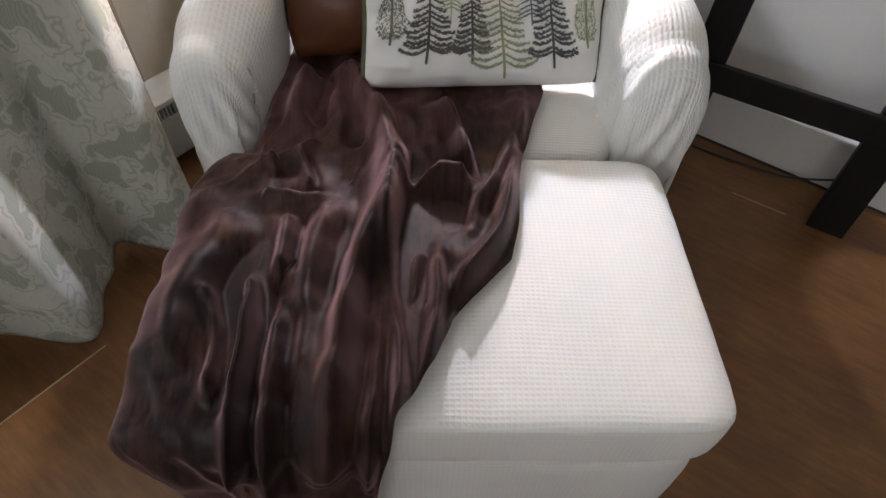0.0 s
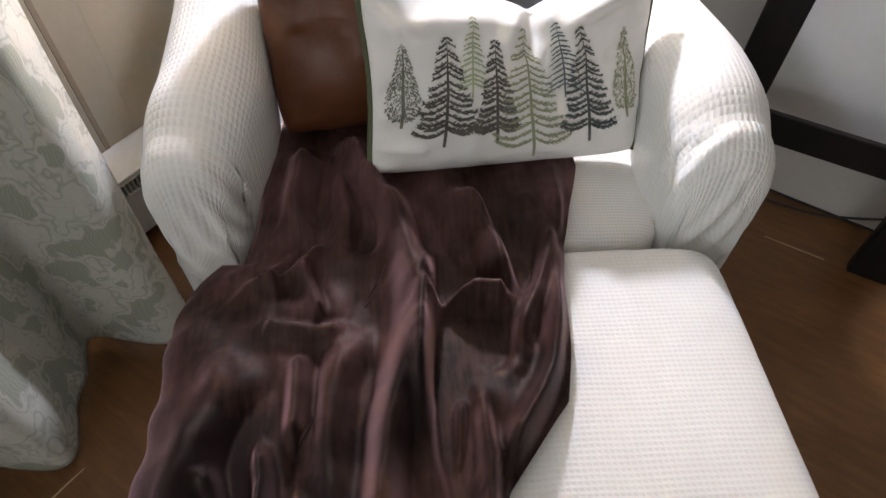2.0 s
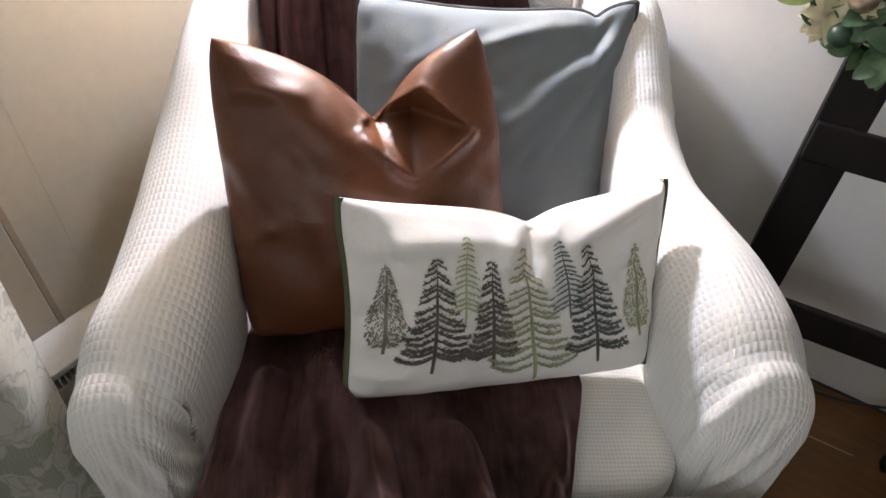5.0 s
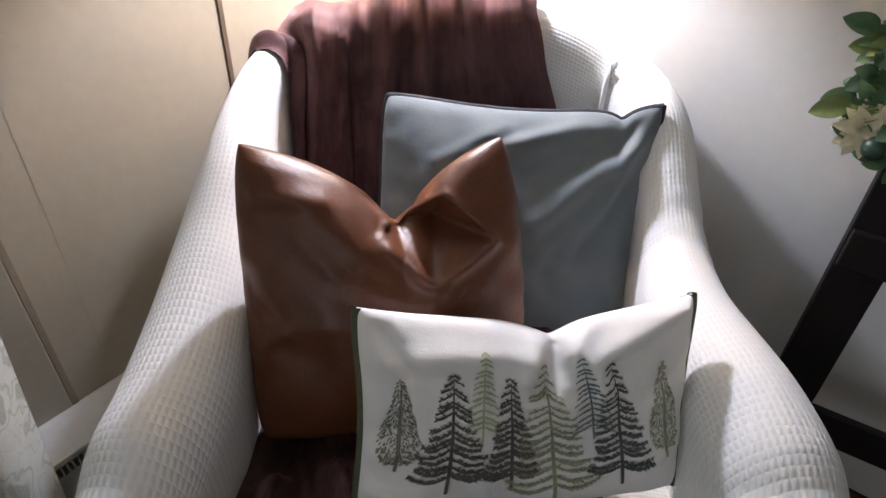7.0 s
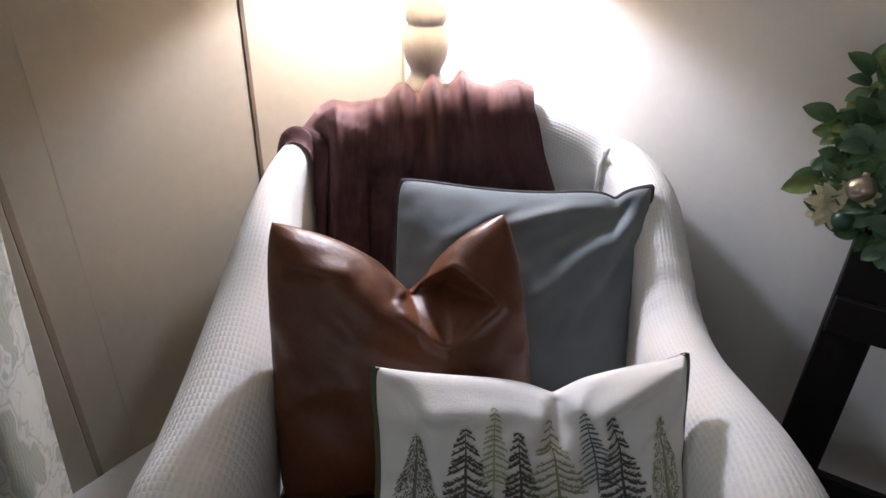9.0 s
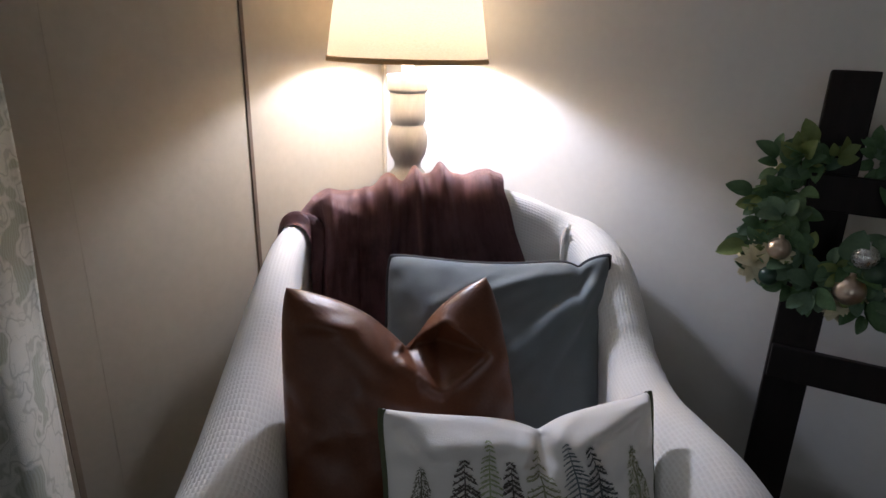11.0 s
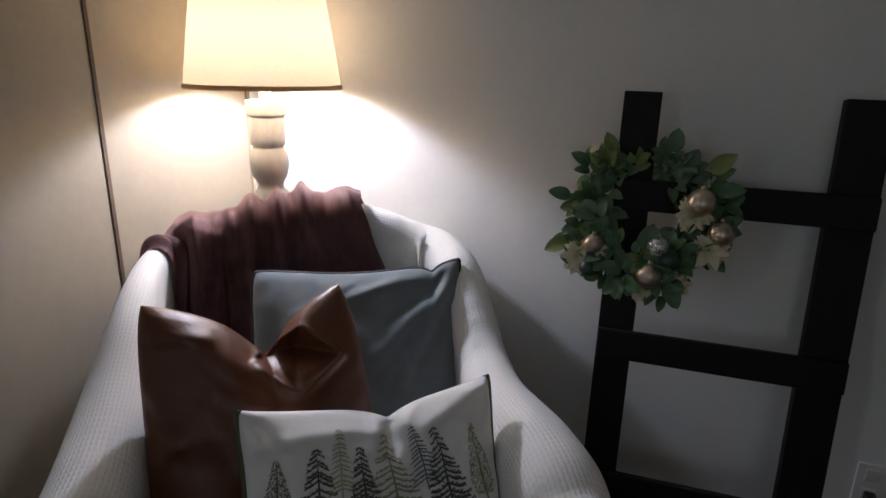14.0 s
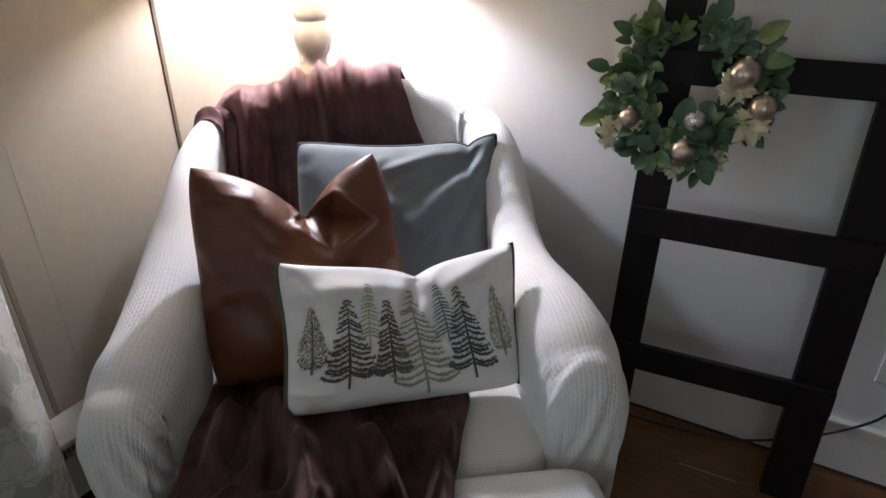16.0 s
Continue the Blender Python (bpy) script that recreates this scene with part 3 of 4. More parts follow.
# ---- throw ----
EDGE_R = np.array([(0.72, 0.21), (0.40, 0.22), (0.09, 0.215), (-0.096, 0.157), (-0.275, 0.131), (-0.36, 0.115), (-0.472, 0.019), (-0.542, -0.007), (-0.628, -0.058), (-0.80, -0.09), (-1.0, -0.11)])
EDGE_L = np.array([(0.72, -0.33), (0.40, -0.33), (0.11, -0.33), (-0.034, -0.345), (-0.15, -0.42), (-0.30, -0.55), (-0.46, -0.55), (-0.56, -0.48), (-0.63, -0.44), (-0.72, -0.37), (-0.84, -0.32), (-1.0, -0.29)])
FOLDS = [
    ([(-0.202, 0.166), (-0.13, 0.022), (-0.096, -0.102), (-0.084, -0.187), (-0.09, -0.274), (-0.117, -0.387), (-0.133, -0.498), (-0.14, -0.70)], 0.038, 0.027),
    ([(-0.077, -0.25), (-0.084, -0.454), (-0.094, -0.75)], 0.022, 0.014),
    ([(-0.044, -0.076), (-0.066, -0.187), (-0.072, -0.333), (-0.060, -0.52), (-0.05, -0.70)], 0.020, 0.013),
    ([(-0.06, 0.12), (-0.008, 0.037), (0.029, -0.063), (0.054, -0.199)], 0.028, 0.020),
    ([(-0.07, -0.226), (-0.004, -0.199), (0.052, -0.205)], 0.026, 0.015),
    ([(0.146, -0.05), (0.095, -0.188), (0.053, -0.275)], 0.014, 0.012),
    ([(0.150, -0.077), (0.108, -0.276), (0.075, -0.353), (0.005, -0.447)], 0.018, 0.016),
    ([(-0.008, -0.343), (-0.003, -0.439), (-0.012, -0.56), (-0.02, -0.7)], 0.014, 0.012),
    ([(-0.032, -0.352), (-0.044, -0.454)], 0.012, 0.010),
    ([(-0.299, -0.224), (-0.236, -0.241), (-0.185, -0.241)], 0.012, 0.014),
    ([(-0.329, -0.15), (-0.268, -0.138), (-0.22, -0.075)], 0.013, 0.013),
    ([(-0.251, -0.126), (-0.219, -0.208)], 0.009, 0.008),
    ([(-0.30, -0.11), (-0.285, -0.18)], 0.008, 0.007),
    ([(-0.26, 0.13), (-0.27, 0.0), (-0.25, -0.06)], 0.022, 0.022),
    ([(-0.292, -0.38), (-0.272, -0.466), (-0.268, -0.565), (-0.26, -0.70)], 0.024, 0.014),
    ([(-0.345, -0.42), (-0.315, -0.496), (-0.305, -0.60)], 0.020, 0.013),
    ([(-0.176, -0.252), (-0.193, -0.332), (-0.196, -0.436), (-0.185, -0.60)], 0.016, 0.024),
    ([(-0.246, -0.27), (-0.243, -0.40)], 0.014, 0.014),
    ([(-0.16, -0.10), (-0.15, -0.02), (-0.18, 0.10)], -0.016, 0.022),
    ([(-0.01, -0.245), (0.03, -0.250), (0.01, -0.31)], -0.014, 0.022),
    ([(0.10, 0.10), (0.11, -0.02)], 0.012, 0.018),
    ([(0.17, 0.10), (0.155, -0.08)], 0.012, 0.010),
    ([(-0.33, -0.26), (-0.37, -0.40), (-0.38, -0.56)], 0.020, 0.040),
    ([(-0.235, -0.45), (-0.225, -0.56), (-0.22, -0.75)], 0.014, 0.016),
]
FOLD_LINES = [(curve_through(p, 60), amp, wid) for p, amp, wid in FOLDS]
FOLD_LINES = [(line, amp * 1.9, wid * 0.98) for line, amp, wid in FOLD_LINES]
OTT_L, OTT_F = -0.404, -0.627


def fall(d, r):
    """How far a cloth that passes an edge by d has gone out and down, rounding the edge by r."""
    a = np.clip(d / r, 0, math.pi / 2)
    return r * np.sin(a), r * (1 - np.cos(a)) + max(0.0, d - r * math.pi / 2)


def throw_over_seat():
    rows, uvs = [], []
    ls = np.linspace(0.72, -1.06, 290)
    for l in ls:
        uL, uR = np.interp(-l, -EDGE_L[:, 0], EDGE_L[:, 1]), np.interp(-l, -EDGE_R[:, 0], EDGE_R[:, 1])
        row, ur = [], []
        for k in np.linspace(0, 1, 190):
            u = uL + (uR - uL) * k
            u += 0.006 * wobble(l, 0, 9, 5) * (1 if k > 0.5 else -1)
            z = 0.464 + 0.018 * math.exp(-(((u) / 0.3) ** 2))
            z -= 0.010 * math.exp(-(((l + 0.08) / 0.035) ** 2))
            h = 0.0
            for line, amp, wid in FOLD_LINES:
                d2 = (line[:, 0] - u) ** 2 + (line[:, 1] - l) ** 2
                i = int(np.argmin(d2))
                d = math.sqrt(d2[i])
                if d < 3.6 * wid:
                    end = min(1.0, min(i, 59 - i) / 9.0 + 0.15)
                    j = min(max(i, 1), 58)
                    tx, ty = line[j + 1] - line[j - 1]
                    side = (u - line[i, 0]) * ty - (l - line[i, 1]) * tx
                    s = math.copysign(d, side)
                    if 0 < i < 59:
                        s = side / math.hypot(tx, ty)
                        d = abs(s)
                    h += amp * end * (math.exp(-((d / wid) ** 1.9)) - 0.45 * math.exp(-(((s + 1.7 * wid) / (0.8 * wid)) ** 2)))
            h *= 1 - 0.85 * float(smoothstep(-0.03, 0.04, np.array(l)) * smoothstep(-0.17, -0.11, np.array(u)))
            edge = min(1.0, min(k, 1 - k) / 0.03)
            along = l * 0.9
            phase = 4.6 * k + 1.5 * wobble(k * 1.6, along * 1.2, 2.0, 31) + 0.55 * wobble(k * 2.5, along * 1.5, 4.0, 12)
            gather = (0.5 + 0.5 * math.sin(2 * math.pi * phase)) ** 2.2
            live = min(1.0, max(0.0, 0.55 + 1.1 * wobble(k * 1.3, along, 3.2, 17)))
            h += 0.005 * gather * live + 0.014 * wobble(u, l, 7, 1) + 0.012 * wobble(u, l, 15, 6) + 0.0035 * wobble(u, l, 30, 2) + 0.006
            h = max(h, 0.0) * (0.35 + 0.65 * edge) + 0.003
            x, y = u, l
            dl, df = max(0.0, OTT_L - u), max(0.0, OTT_F - l)
            nx, ny, nz = 0.0, 0.0, 1.0
            past = math.hypot(dl if l < -0.09 else 0.0, df)
            if past > 0:
                out, down = fall(past, 0.025)
                cx, cy = (dl / past if l < -0.09 else 0.0), df / past
                out += 0.008 * min(1.0, past / 0.1) + 0.03 * past + 0.10 * past * cy
                x, y, z = max(u, OTT_L) - out * cx, max(l, OTT_F) - out * cy, z - down
                lean = min(1.0, past / 0.04)
                nx, ny, nz = -cx * lean, -cy * lean, 1 - lean
            if l > -0.09:
                z -= 0.06 * max(0.0, -0.33 - u) / 0.05
            p = (x + nx * h, y + ny * h, max(z + nz * h, 0.012 + h * 0.3))
            row.append(p)
            ur.append((u, l))
        rows.append(row)
        uvs.append(ur)
    return np.array(rows), uvs


def throw_over_back():
    """The part of the throw that hangs over the chair's back."""
    rows, uvs = [], []
    ss = np.linspace(RING_L / 2 - 0.425, RING_L / 2 + 0.150, 200)
    for i, s in enumerate(ss):
        k = i / (len(ss) - 1)
        close = float(smoothstep(0.0, 0.10, np.array(k)))
        row, q = shell_row(s, 0.004 + 0.008 * close, 150)
        peak = int(np.argmax(row[:, 2]))
        lo = int(np.searchsorted(row[:peak, 2], 0.47))
        sel = row[lo:min(peak + 3 + int(23 * close), len(row))]
        at = np.linspace(0, len(sel) - 1, 110)
        line = np.stack([np.interp(at, np.arange(len(sel)), sel[:, c]) for c in range(3)], 1)
        (u, v, w, h), out, d = ring_at(s)
        x = s - RING_L / 2
        for j in range(len(line)):
            z = line[j, 2]
            drift = x + 0.10 * (z - 0.95) * (1 if x > -0.1 else -0.4)
            f = 0.5 + 0.5 * math.sin(drift * 62 + 2.2 * math.sin(drift * 17 + 1.0) + 1.5 * wobble(drift, z, 3, 4))
            f = f**1.5 * 0.034 + 0.006 * wobble(drift, z * 0.3, 40, 9) + 0.008 * (0.5 + 0.5 * math.sin(drift * 27 + 2))
            f += 0.006 * smoothstep(-0.28, -0.38, np.array(x)) * (0.5 + wobble(x, z, 18, 6))
            f *= 0.15 + 0.85 * close
            side = 1.0 if j < len(line) * 0.62 else -0.3
            line[j, 0] -= out[0] * f * side
            line[j, 1] -= out[1] * f * side
            line[j, 2] += f * 0.8 * smoothstep(0.90, 0.97, np.array(z / h))
            flare = 0.40 * max(0.0, 0.97 - z) * smoothstep(0.6, 1.0, np.array(k))
            flare -= 0.10 * max(0.0, 0.93 - z) * smoothstep(0.35, 0.0, np.array(k))
            line[j, 0] += d[0] * flare - out[0] * 0.006 * (flare < 0)
            line[j, 1] += d[1] * flare - out[1] * 0.006 * (flare < 0)
        rows.append(line)
        uvs.append([(x, -q2 * 0.006) for q2 in range(len(line))])
    return np.array(rows), uvs


def thicken(ob, t):
    m = ob.modifiers.new("cloth_thickness", "SOLIDIFY")
    m.thickness, m.offset = t, -1
    return ob


throw = thing("throw_blanket", "dark brown plush throw draped over the chair and ottoman", "blanket", at=CHAIR)
P, U = throw_over_seat()
# over seat and ottoman: shade painted in, darker towards the front, patchy at random
painted_tone = [0.36 + 0.26 * float(smoothstep(-0.25, 0.05, np.array(l))) - 0.20 * float(smoothstep(0.15, 0.55, np.array(-l))) + 0.45 * wobble(u, l, 6, 41) for row in U for u, l in row]
put("front_fall", relief(grid(P, U, name="front_fall"), painted_tone, "lit_tone"), M_PLUSH, throw, "rumpled plush folds lying over seat and ottoman")
P, U = throw_over_back()
# over the back: lamp glow on the plush painted in as a lighter tone
painted_tone = [0.86 + 0.35 * wobble(u, l, 5, 43) for row in U for u, l in row]
put("back_fall", relief(grid(P, U, name="back_fall"), painted_tone, "lit_tone"), M_PLUSH, throw, "pleated plush hanging over the chair's back")


# ---- pillows ----
def pillow_surface(a, b, depth, x, y, front, shape):
    """A point of a stuffed pillow whose flat half-sizes are a and b, at x, y from -1 to 1."""
    pull_x = 1 - shape.get("waist" if x < 0 else "waist_right", shape.get("waist", 0.07)) * (1 - y * y)
    pull_y = 1 - shape.get("waist" if y > 0 else "waist_foot", shape.get("waist", 0.07)) * (1 - x * x)
    px, py = a * x * pull_x, b * y * pull_y
    t = depth * (max(0.0, (1 - x * x) * (1 - y * y)) ** 0.42)
    t *= 1 + shape.get("lumps", 0.10) * wobble(px, py, 7, shape.get("seed", 1)) + 0.05 * wobble(px, py, 18, 2)
    rim = (1 - max(abs(x), abs(y)))
    t *= 1 + 0.10 * math.sin(py * 95 + 3 * wobble(px, py, 9, 5)) * math.exp(-(1 - abs(x)) / 0.10) + 0.08 * math.sin(px * 80 + 3 * wobble(px, py, 9, 6)) * math.exp(-(1 - abs(y)) / 0.08)
    t += min(1.0, rim * 6) * (shape.get("rough", 0.004) * wobble(px, py, 11, 3) + 0.4 * shape.get("rough", 0.004) * wobble(px, py, 26, 8))
    blunt = 1 - shape.get("blunt", 0.06) * abs(x * y) ** 5
    px, py = px * blunt, py * blunt
    crease = 0.0
    for (ax, ay), (bx, by), amp, wid in shape.get("creases", ()):
        d, k = near_line(px, py, (ax, ay), (bx, by))
        crease += amp * math.exp(-((d / wid) ** 2))
    z = (t + (crease if front else -0.3 * crease) * min(1.0, (1 - max(abs(x), abs(y))) * 9 + 0.35)) * (1 if front else -0.75)
    dip, at, wid = shape.get("chop", (0, 0, 1))
    if dip:
        drop = dip * math.exp(-((abs(px - at) / wid) ** 1.25))
        py -= drop * smoothstep(-0.35, 1.0, np.array(y))
        px -= (px - at) * 0.25 * math.exp(-(((px - at) / (wid * 1.4)) ** 2)) * smoothstep(0.0, 1.0, np.array(y))
    if "pocket" in shape and front:
        rim, (cx, cy), deep = shape["pocket"]
        reach = []
        for (ax, ay), (bx, by) in zip(rim, rim[1:] + rim[:1]):
            nx, ny = by - ay, ax - bx
            reach.append((nx * (px - cx) + ny * (py - cy)) / (nx * (ax - cx) + ny * (ay - cy)))
        g = (sum(max(0.0, r) ** 9 for r in reach)) ** (1 / 9)
        z -= deep * max(0.0, 1 - g) ** 0.9
        low = 1.0 if max(reach[0], reach[1]) > max(reach[2:]) else 0.35
        z += 0.011 * low * math.exp(-(((g - 1.05) / 0.16) ** 2))
        z -= 0.018 * math.exp(-((near_line(px, py, (-0.034, 0.175), rim[0])[0] / 0.015) ** 2))
    py -= shape.get("sink", 0.0) * (1 - x**4) * smoothstep(0.2, 1.0, np.array(y))
    for sx, sy, ex, ey, ez in shape.get("ears", ()):
        k = max(0.0, (x * sx + 1) / 2) ** 4 * max(0.0, (y * sy + 1) / 2) ** 4
        px, py, z = px + ex * k, py + ey * k, z + ez * k
    z += shape.get("bend", 0.0) * (1 - y) ** 2 * 0.25
    return (px, py, z)


def pillow(name, label, a, b, depth, m, material, shape, piping=None, pipe_sides="all", n=64):
    ob = thing(name, label, "pillow", "pillows on the armchair", at=CHAIR @ m)
    ts = np.sin(np.linspace(-math.pi / 2, math.pi / 2, n))
    front = np.array([[pillow_surface(a, b, depth, x, y, True, shape) for y in ts] for x in ts])
    back = np.array([[pillow_surface(a, b, depth, x, y, False, shape) for y in ts] for x in ts])
    uv = [[(a * x, b * y) for y in ts] for x in ts]
    put("front_panel", grid(front, uv, name="front_panel"), material, ob)
    put("back_panel", grid(back, uv, flip=True, name="back_panel"), material, ob)
    if piping is not None:
        line = [pillow_surface(a, b, depth, x, y, True, shape) for x, y in
                [(-1, y) for y in ts] + [(x, 1) for x in ts] + [(1, -y) for y in ts] + [(-x, -1) for x in ts]]
        pick = {"all": [line], "sides": [line[:n], line[2 * n:3 * n]]}[pipe_sides]
        for l in pick:
            tube(l, 0.0056 if pipe_sides == "all" else 0.007, piping, "piping", ob, sides=8)
    return ob


def frame_of(origin, right, up):
    """A pose from an origin and two directions: x to the right, y up along the pillow, z out of its face."""
    x = Vector(right).normalized()
    y = (Vector(up) - x * Vector(up).dot(x)).normalized()
    z = x.cross(y)
    return Matrix.Translation(origin) @ Matrix((x, y, z)).transposed().to_4x4()


pillow("grey_pillow", "slate grey cotton pillow with dark piping, leaning on the backrest", 0.262, 0.235, 0.075,
       frame_of((0.095, 0.583, 0.637), (0.486, -0.044, -0.007), (0, 0.10, 0.21)), M_GREY,
       {"waist": 0.06, "creases": [((0.20, 0.16), (0.05, 0.02), 0.012, 0.02), ((0.15, 0.20), (-0.02, 0.16), 0.006, 0.012), ((0.23, 0.12), (0.14, -0.02), -0.010, 0.02), ((0.21, 0.20), (0.02, 0.10), -0.007, 0.012), ((0.22, 0.17), (0.10, -0.06), 0.009, 0.014), ((0.10, 0.20), (-0.08, 0.13), 0.005, 0.010), ((-0.02, 0.19), (-0.14, 0.12), 0.006, 0.011), ((0.18, 0.10), (0.06, -0.04), 0.007, 0.011), ((0.20, 0.185), (0.08, 0.10), -0.008, 0.009), ((0.05, 0.17), (-0.06, 0.08), -0.005, 0.010)], "chop": (0.022, 0.185, 0.026), "ears": [(1, 1, 0.020, 0.034, 0.02), (-1, 1, 0.0, 0.01, 0)], "seed": 4, "rough": 0.006}, M_PIPE)
pillow("leather_pillow", "tan leather pillow with a chopped, dented top", 0.222, 0.232, 0.095,
       frame_of((-0.115, 0.312, 0.690), (0.369, 0.060, 0.005), (0.0, 0.165, 0.42)), M_LEATHER,
       {"waist": 0.04, "chop": (0.115, 0.02, 0.10), "pocket": ([(-0.012, 0.106), (0.060, 0.038), (0.158, 0.090), (0.088, 0.154)], (0.080, 0.118), 0.074),
        "creases": [((-0.06, 0.14), (-0.17, 0.20), 0.012, 0.03), ((-0.20, -0.02), (-0.10, -0.08), -0.006, 0.03), ((-0.13, 0.13), (-0.09, 0.09), 0.004, 0.018), ((-0.185, 0.17), (-0.10, 0.19), 0.008, 0.013), ((-0.215, 0.06), (-0.17, 0.0), -0.008, 0.014), ((-0.215, -0.06), (-0.16, -0.02), 0.007, 0.014), ((0.20, 0.0), (0.12, -0.05), 0.006, 0.03)],
        "ears": [(-1, 1, 0.010, 0.03, 0.0), (1, 1, -0.022, 0.026, 0.0)], "seed": 2, "rough": 0.0025, "lumps": 0.05}, n=150)
PINE = {"blunt": 0.045, "sink": 0.010, "waist": 0.075, "waist_right": 0.045, "waist_foot": 0.025, "chop": (0.030, 0.030, 0.06), "rough": 0.007, "creases": [((0.030, 0.14), (0.012, 0.06), -0.018, 0.013), ((-0.012, 0.13), (-0.03, 0.07), 0.010, 0.014), ((-0.238, -0.10), (-0.16, -0.105), 0.007, 0.010), ((-0.235, -0.02), (-0.18, 0.0), -0.006, 0.011), ((0.235, -0.06), (0.17, -0.09), 0.006, 0.012), ((0.21, 0.12), (0.12, 0.085), -0.006, 0.010), ((0.060, 0.12), (0.095, 0.04), 0.012, 0.018), ((-0.20, 0.09), (-0.02, 0.105), 0.012, 0.020), ((-0.21, 0.12), (-0.17, 0.07), -0.010, 0.012), ((0.10, 0.10), (0.22, 0.135), 0.012, 0.020), ((0.225, 0.06), (0.16, 0.03), -0.006, 0.012), ((-0.225, -0.05), (-0.15, -0.03), 0.006, 0.014)],
        "ears": [(1, 1, 0.006, 0.012, 0.0), (-1, 1, 0.0, 0.006, 0.0)], "seed": 9}
PINE_A, PINE_B, PINE_D = 0.250, 0.152, 0.062
pine = pillow("tree_print_pillow", "cream lumbar pillow printed with eight fir trees, olive side binding", PINE_A, PINE_B, PINE_D,
              frame_of((0.088, 0.160, 0.622), (0.478, 0.072, -0.030), (0.0, 0.135, 0.265)), M_LINEN, PINE, M_OLIVE, "sides", n=110)

INKS = {"brown": ink("brown_grey_ink", (0.062, 0.053, 0.044), (0.15, 0.135, 0.115)), "sage": ink("sage_ink", (0.25, 0.26, 0.15), (0.38, 0.39, 0.25)), "lime": ink("lime_ink", (0.34, 0.38, 0.20), (0.46, 0.50, 0.32)),
        "slate": ink("slate_ink", (0.10, 0.125, 0.13), (0.19, 0.22, 0.23)), "moss": ink("moss_ink", (0.15, 0.145, 0.105), (0.24, 0.235, 0.18)), "char": ink("charcoal_ink", (0.048, 0.054, 0.050), (0.12, 0.13, 0.12))}


def on_cloth(x, y):
    """The flat place on the pillow's cloth that shows at x, y once it is stuffed."""
    fx, fy = x, y
    for _ in range(8):
        p = pillow_surface(PINE_A, PINE_B, PINE_D, max(-0.97, min(0.97, fx / PINE_A)), max(-0.97, min(0.97, fy / PINE_B)), True, PINE)
        fx, fy = fx + 0.8 * (x - p[0]), fy + 0.8 * (y - float(p[1]))
    return fx, fy


def printed_tree(top, foot, half, style, colour, seed):
    """A flat printed fir: a trunk and rows of boughs made of brush dabs, laid on the pillow's face."""
    rng = random.Random(seed)
    quads = []
    (tx, ty), (fx, fy) = on_cloth(*top), on_cloth(*foot)
    height = ty - fy

    def stroke(x0, y0, x1, y1, w, sag=0.0, steps=4, tip=0.35):
        dx, dy = x1 - x0, y1 - y0
        n = math.hypot(dx, dy) or 1e-6
        nx, ny = -dy / n, dx / n
        prev = None
        for i in range(steps + 1):
            k = i / steps
            wid = w * (0.4 + 0.9 * math.sin(math.pi * min(1, k * 0.75 + 0.22))) * (1 - k) ** tip
            cx, cy = x0 + dx * k, y0 + dy * k - sag * math.sin(math.pi * k)
            pair = ((cx + nx * wid, cy + ny * wid), (cx - nx * wid, cy - ny * wid))
            if prev:
                quads.append((prev[0], prev[1], pair[1], pair[0]))
            prev = pair

    stem = {"fir": 0.0026, "chevron": 0.0015, "dense": 0.0026}[style]
    stroke(fx, fy, tx, ty, stem, 0, 30, 0.5)
    if style == "dense":
        for i in range(620):
            k = rng.random() ** 0.62
            wide = half * min(1.0, 0.06 + 1.35 * k) * (1.0 if k < 0.86 else 1.0 - 2.6 * (k - 0.86))
            q = rng.uniform(-1, 1)
            x, y = tx + (fx - tx) * k * 0.9 + q * wide, ty - height * k * 0.9
            stroke(x, y, x + q * 0.004 + rng.uniform(-0.001, 0.001), y - rng.uniform(0.002, 0.005), 0.0008, 0, 2)
    else:
        rows = {"fir": 16, "chevron": 14}[style]
        for i in range(rows):
            k = (i + 0.35 + rng.uniform(-0.2, 0.2)) / rows
            cx, cy = tx + (fx - tx) * k * 0.88, ty - height * k * 0.88
            reach = half * (0.10 + 0.90 * k ** 0.9) * rng.uniform(0.88, 1.08)
            for side in (-1, 1):
                r = reach * rng.uniform(0.9, 1.08)
                if style == "chevron":
                    stroke(cx, cy, cx + side * r, cy - 0.42 * r, 0.0012, -0.02 * r, 5)
                    for j in range(int(3 + 7 * k)):
                        q = rng.uniform(0.1, 0.95)
                        x, y = cx + side * r * q, cy - 0.42 * r * q
                        stroke(x, y, x + side * 0.003, y - 0.004, 0.0011, 0, 2)
                    continue
                # upper boughs droop; the lowest lie flat and lift their tips
                drop = r * (0.62 - 0.62 * k) + 0.002
                lift = 0.16 * r * max(0.0, k - 0.45)
                bow = 0.05 * r + 0.22 * r * max(0.0, k - 0.35)
                joint = rng.uniform(-0.0025, 0.0025)
                stroke(cx, cy + joint, cx + side * r, cy + joint - drop + lift, 0.0010 + 0.0003 * k, bow, 9, 0.6)
                count = int(10 + 28 * k)
                for j in range(count):
                    q = (j + rng.uniform(0.1, 0.9)) / count
                    q = 0.05 + 0.93 * q ** 1.15
                    x = cx + side * r * q
                    y = cy + joint + (lift - drop) * q - bow * math.sin(math.pi * q) + rng.uniform(-0.0015, 0.0015)
                    for down in ((-1,) if rng.random() < 0.55 else (-1, 0.8)):
                        size = (0.0058 + 0.0034 * k) * rng.uniform(0.6, 1.1) * (1 - 0.45 * abs(q - 0.5))
                        stroke(x, y, x + side * size * 0.75, y + down * size * 0.62, 0.0008 + 0.0005 * k, 0, 2)
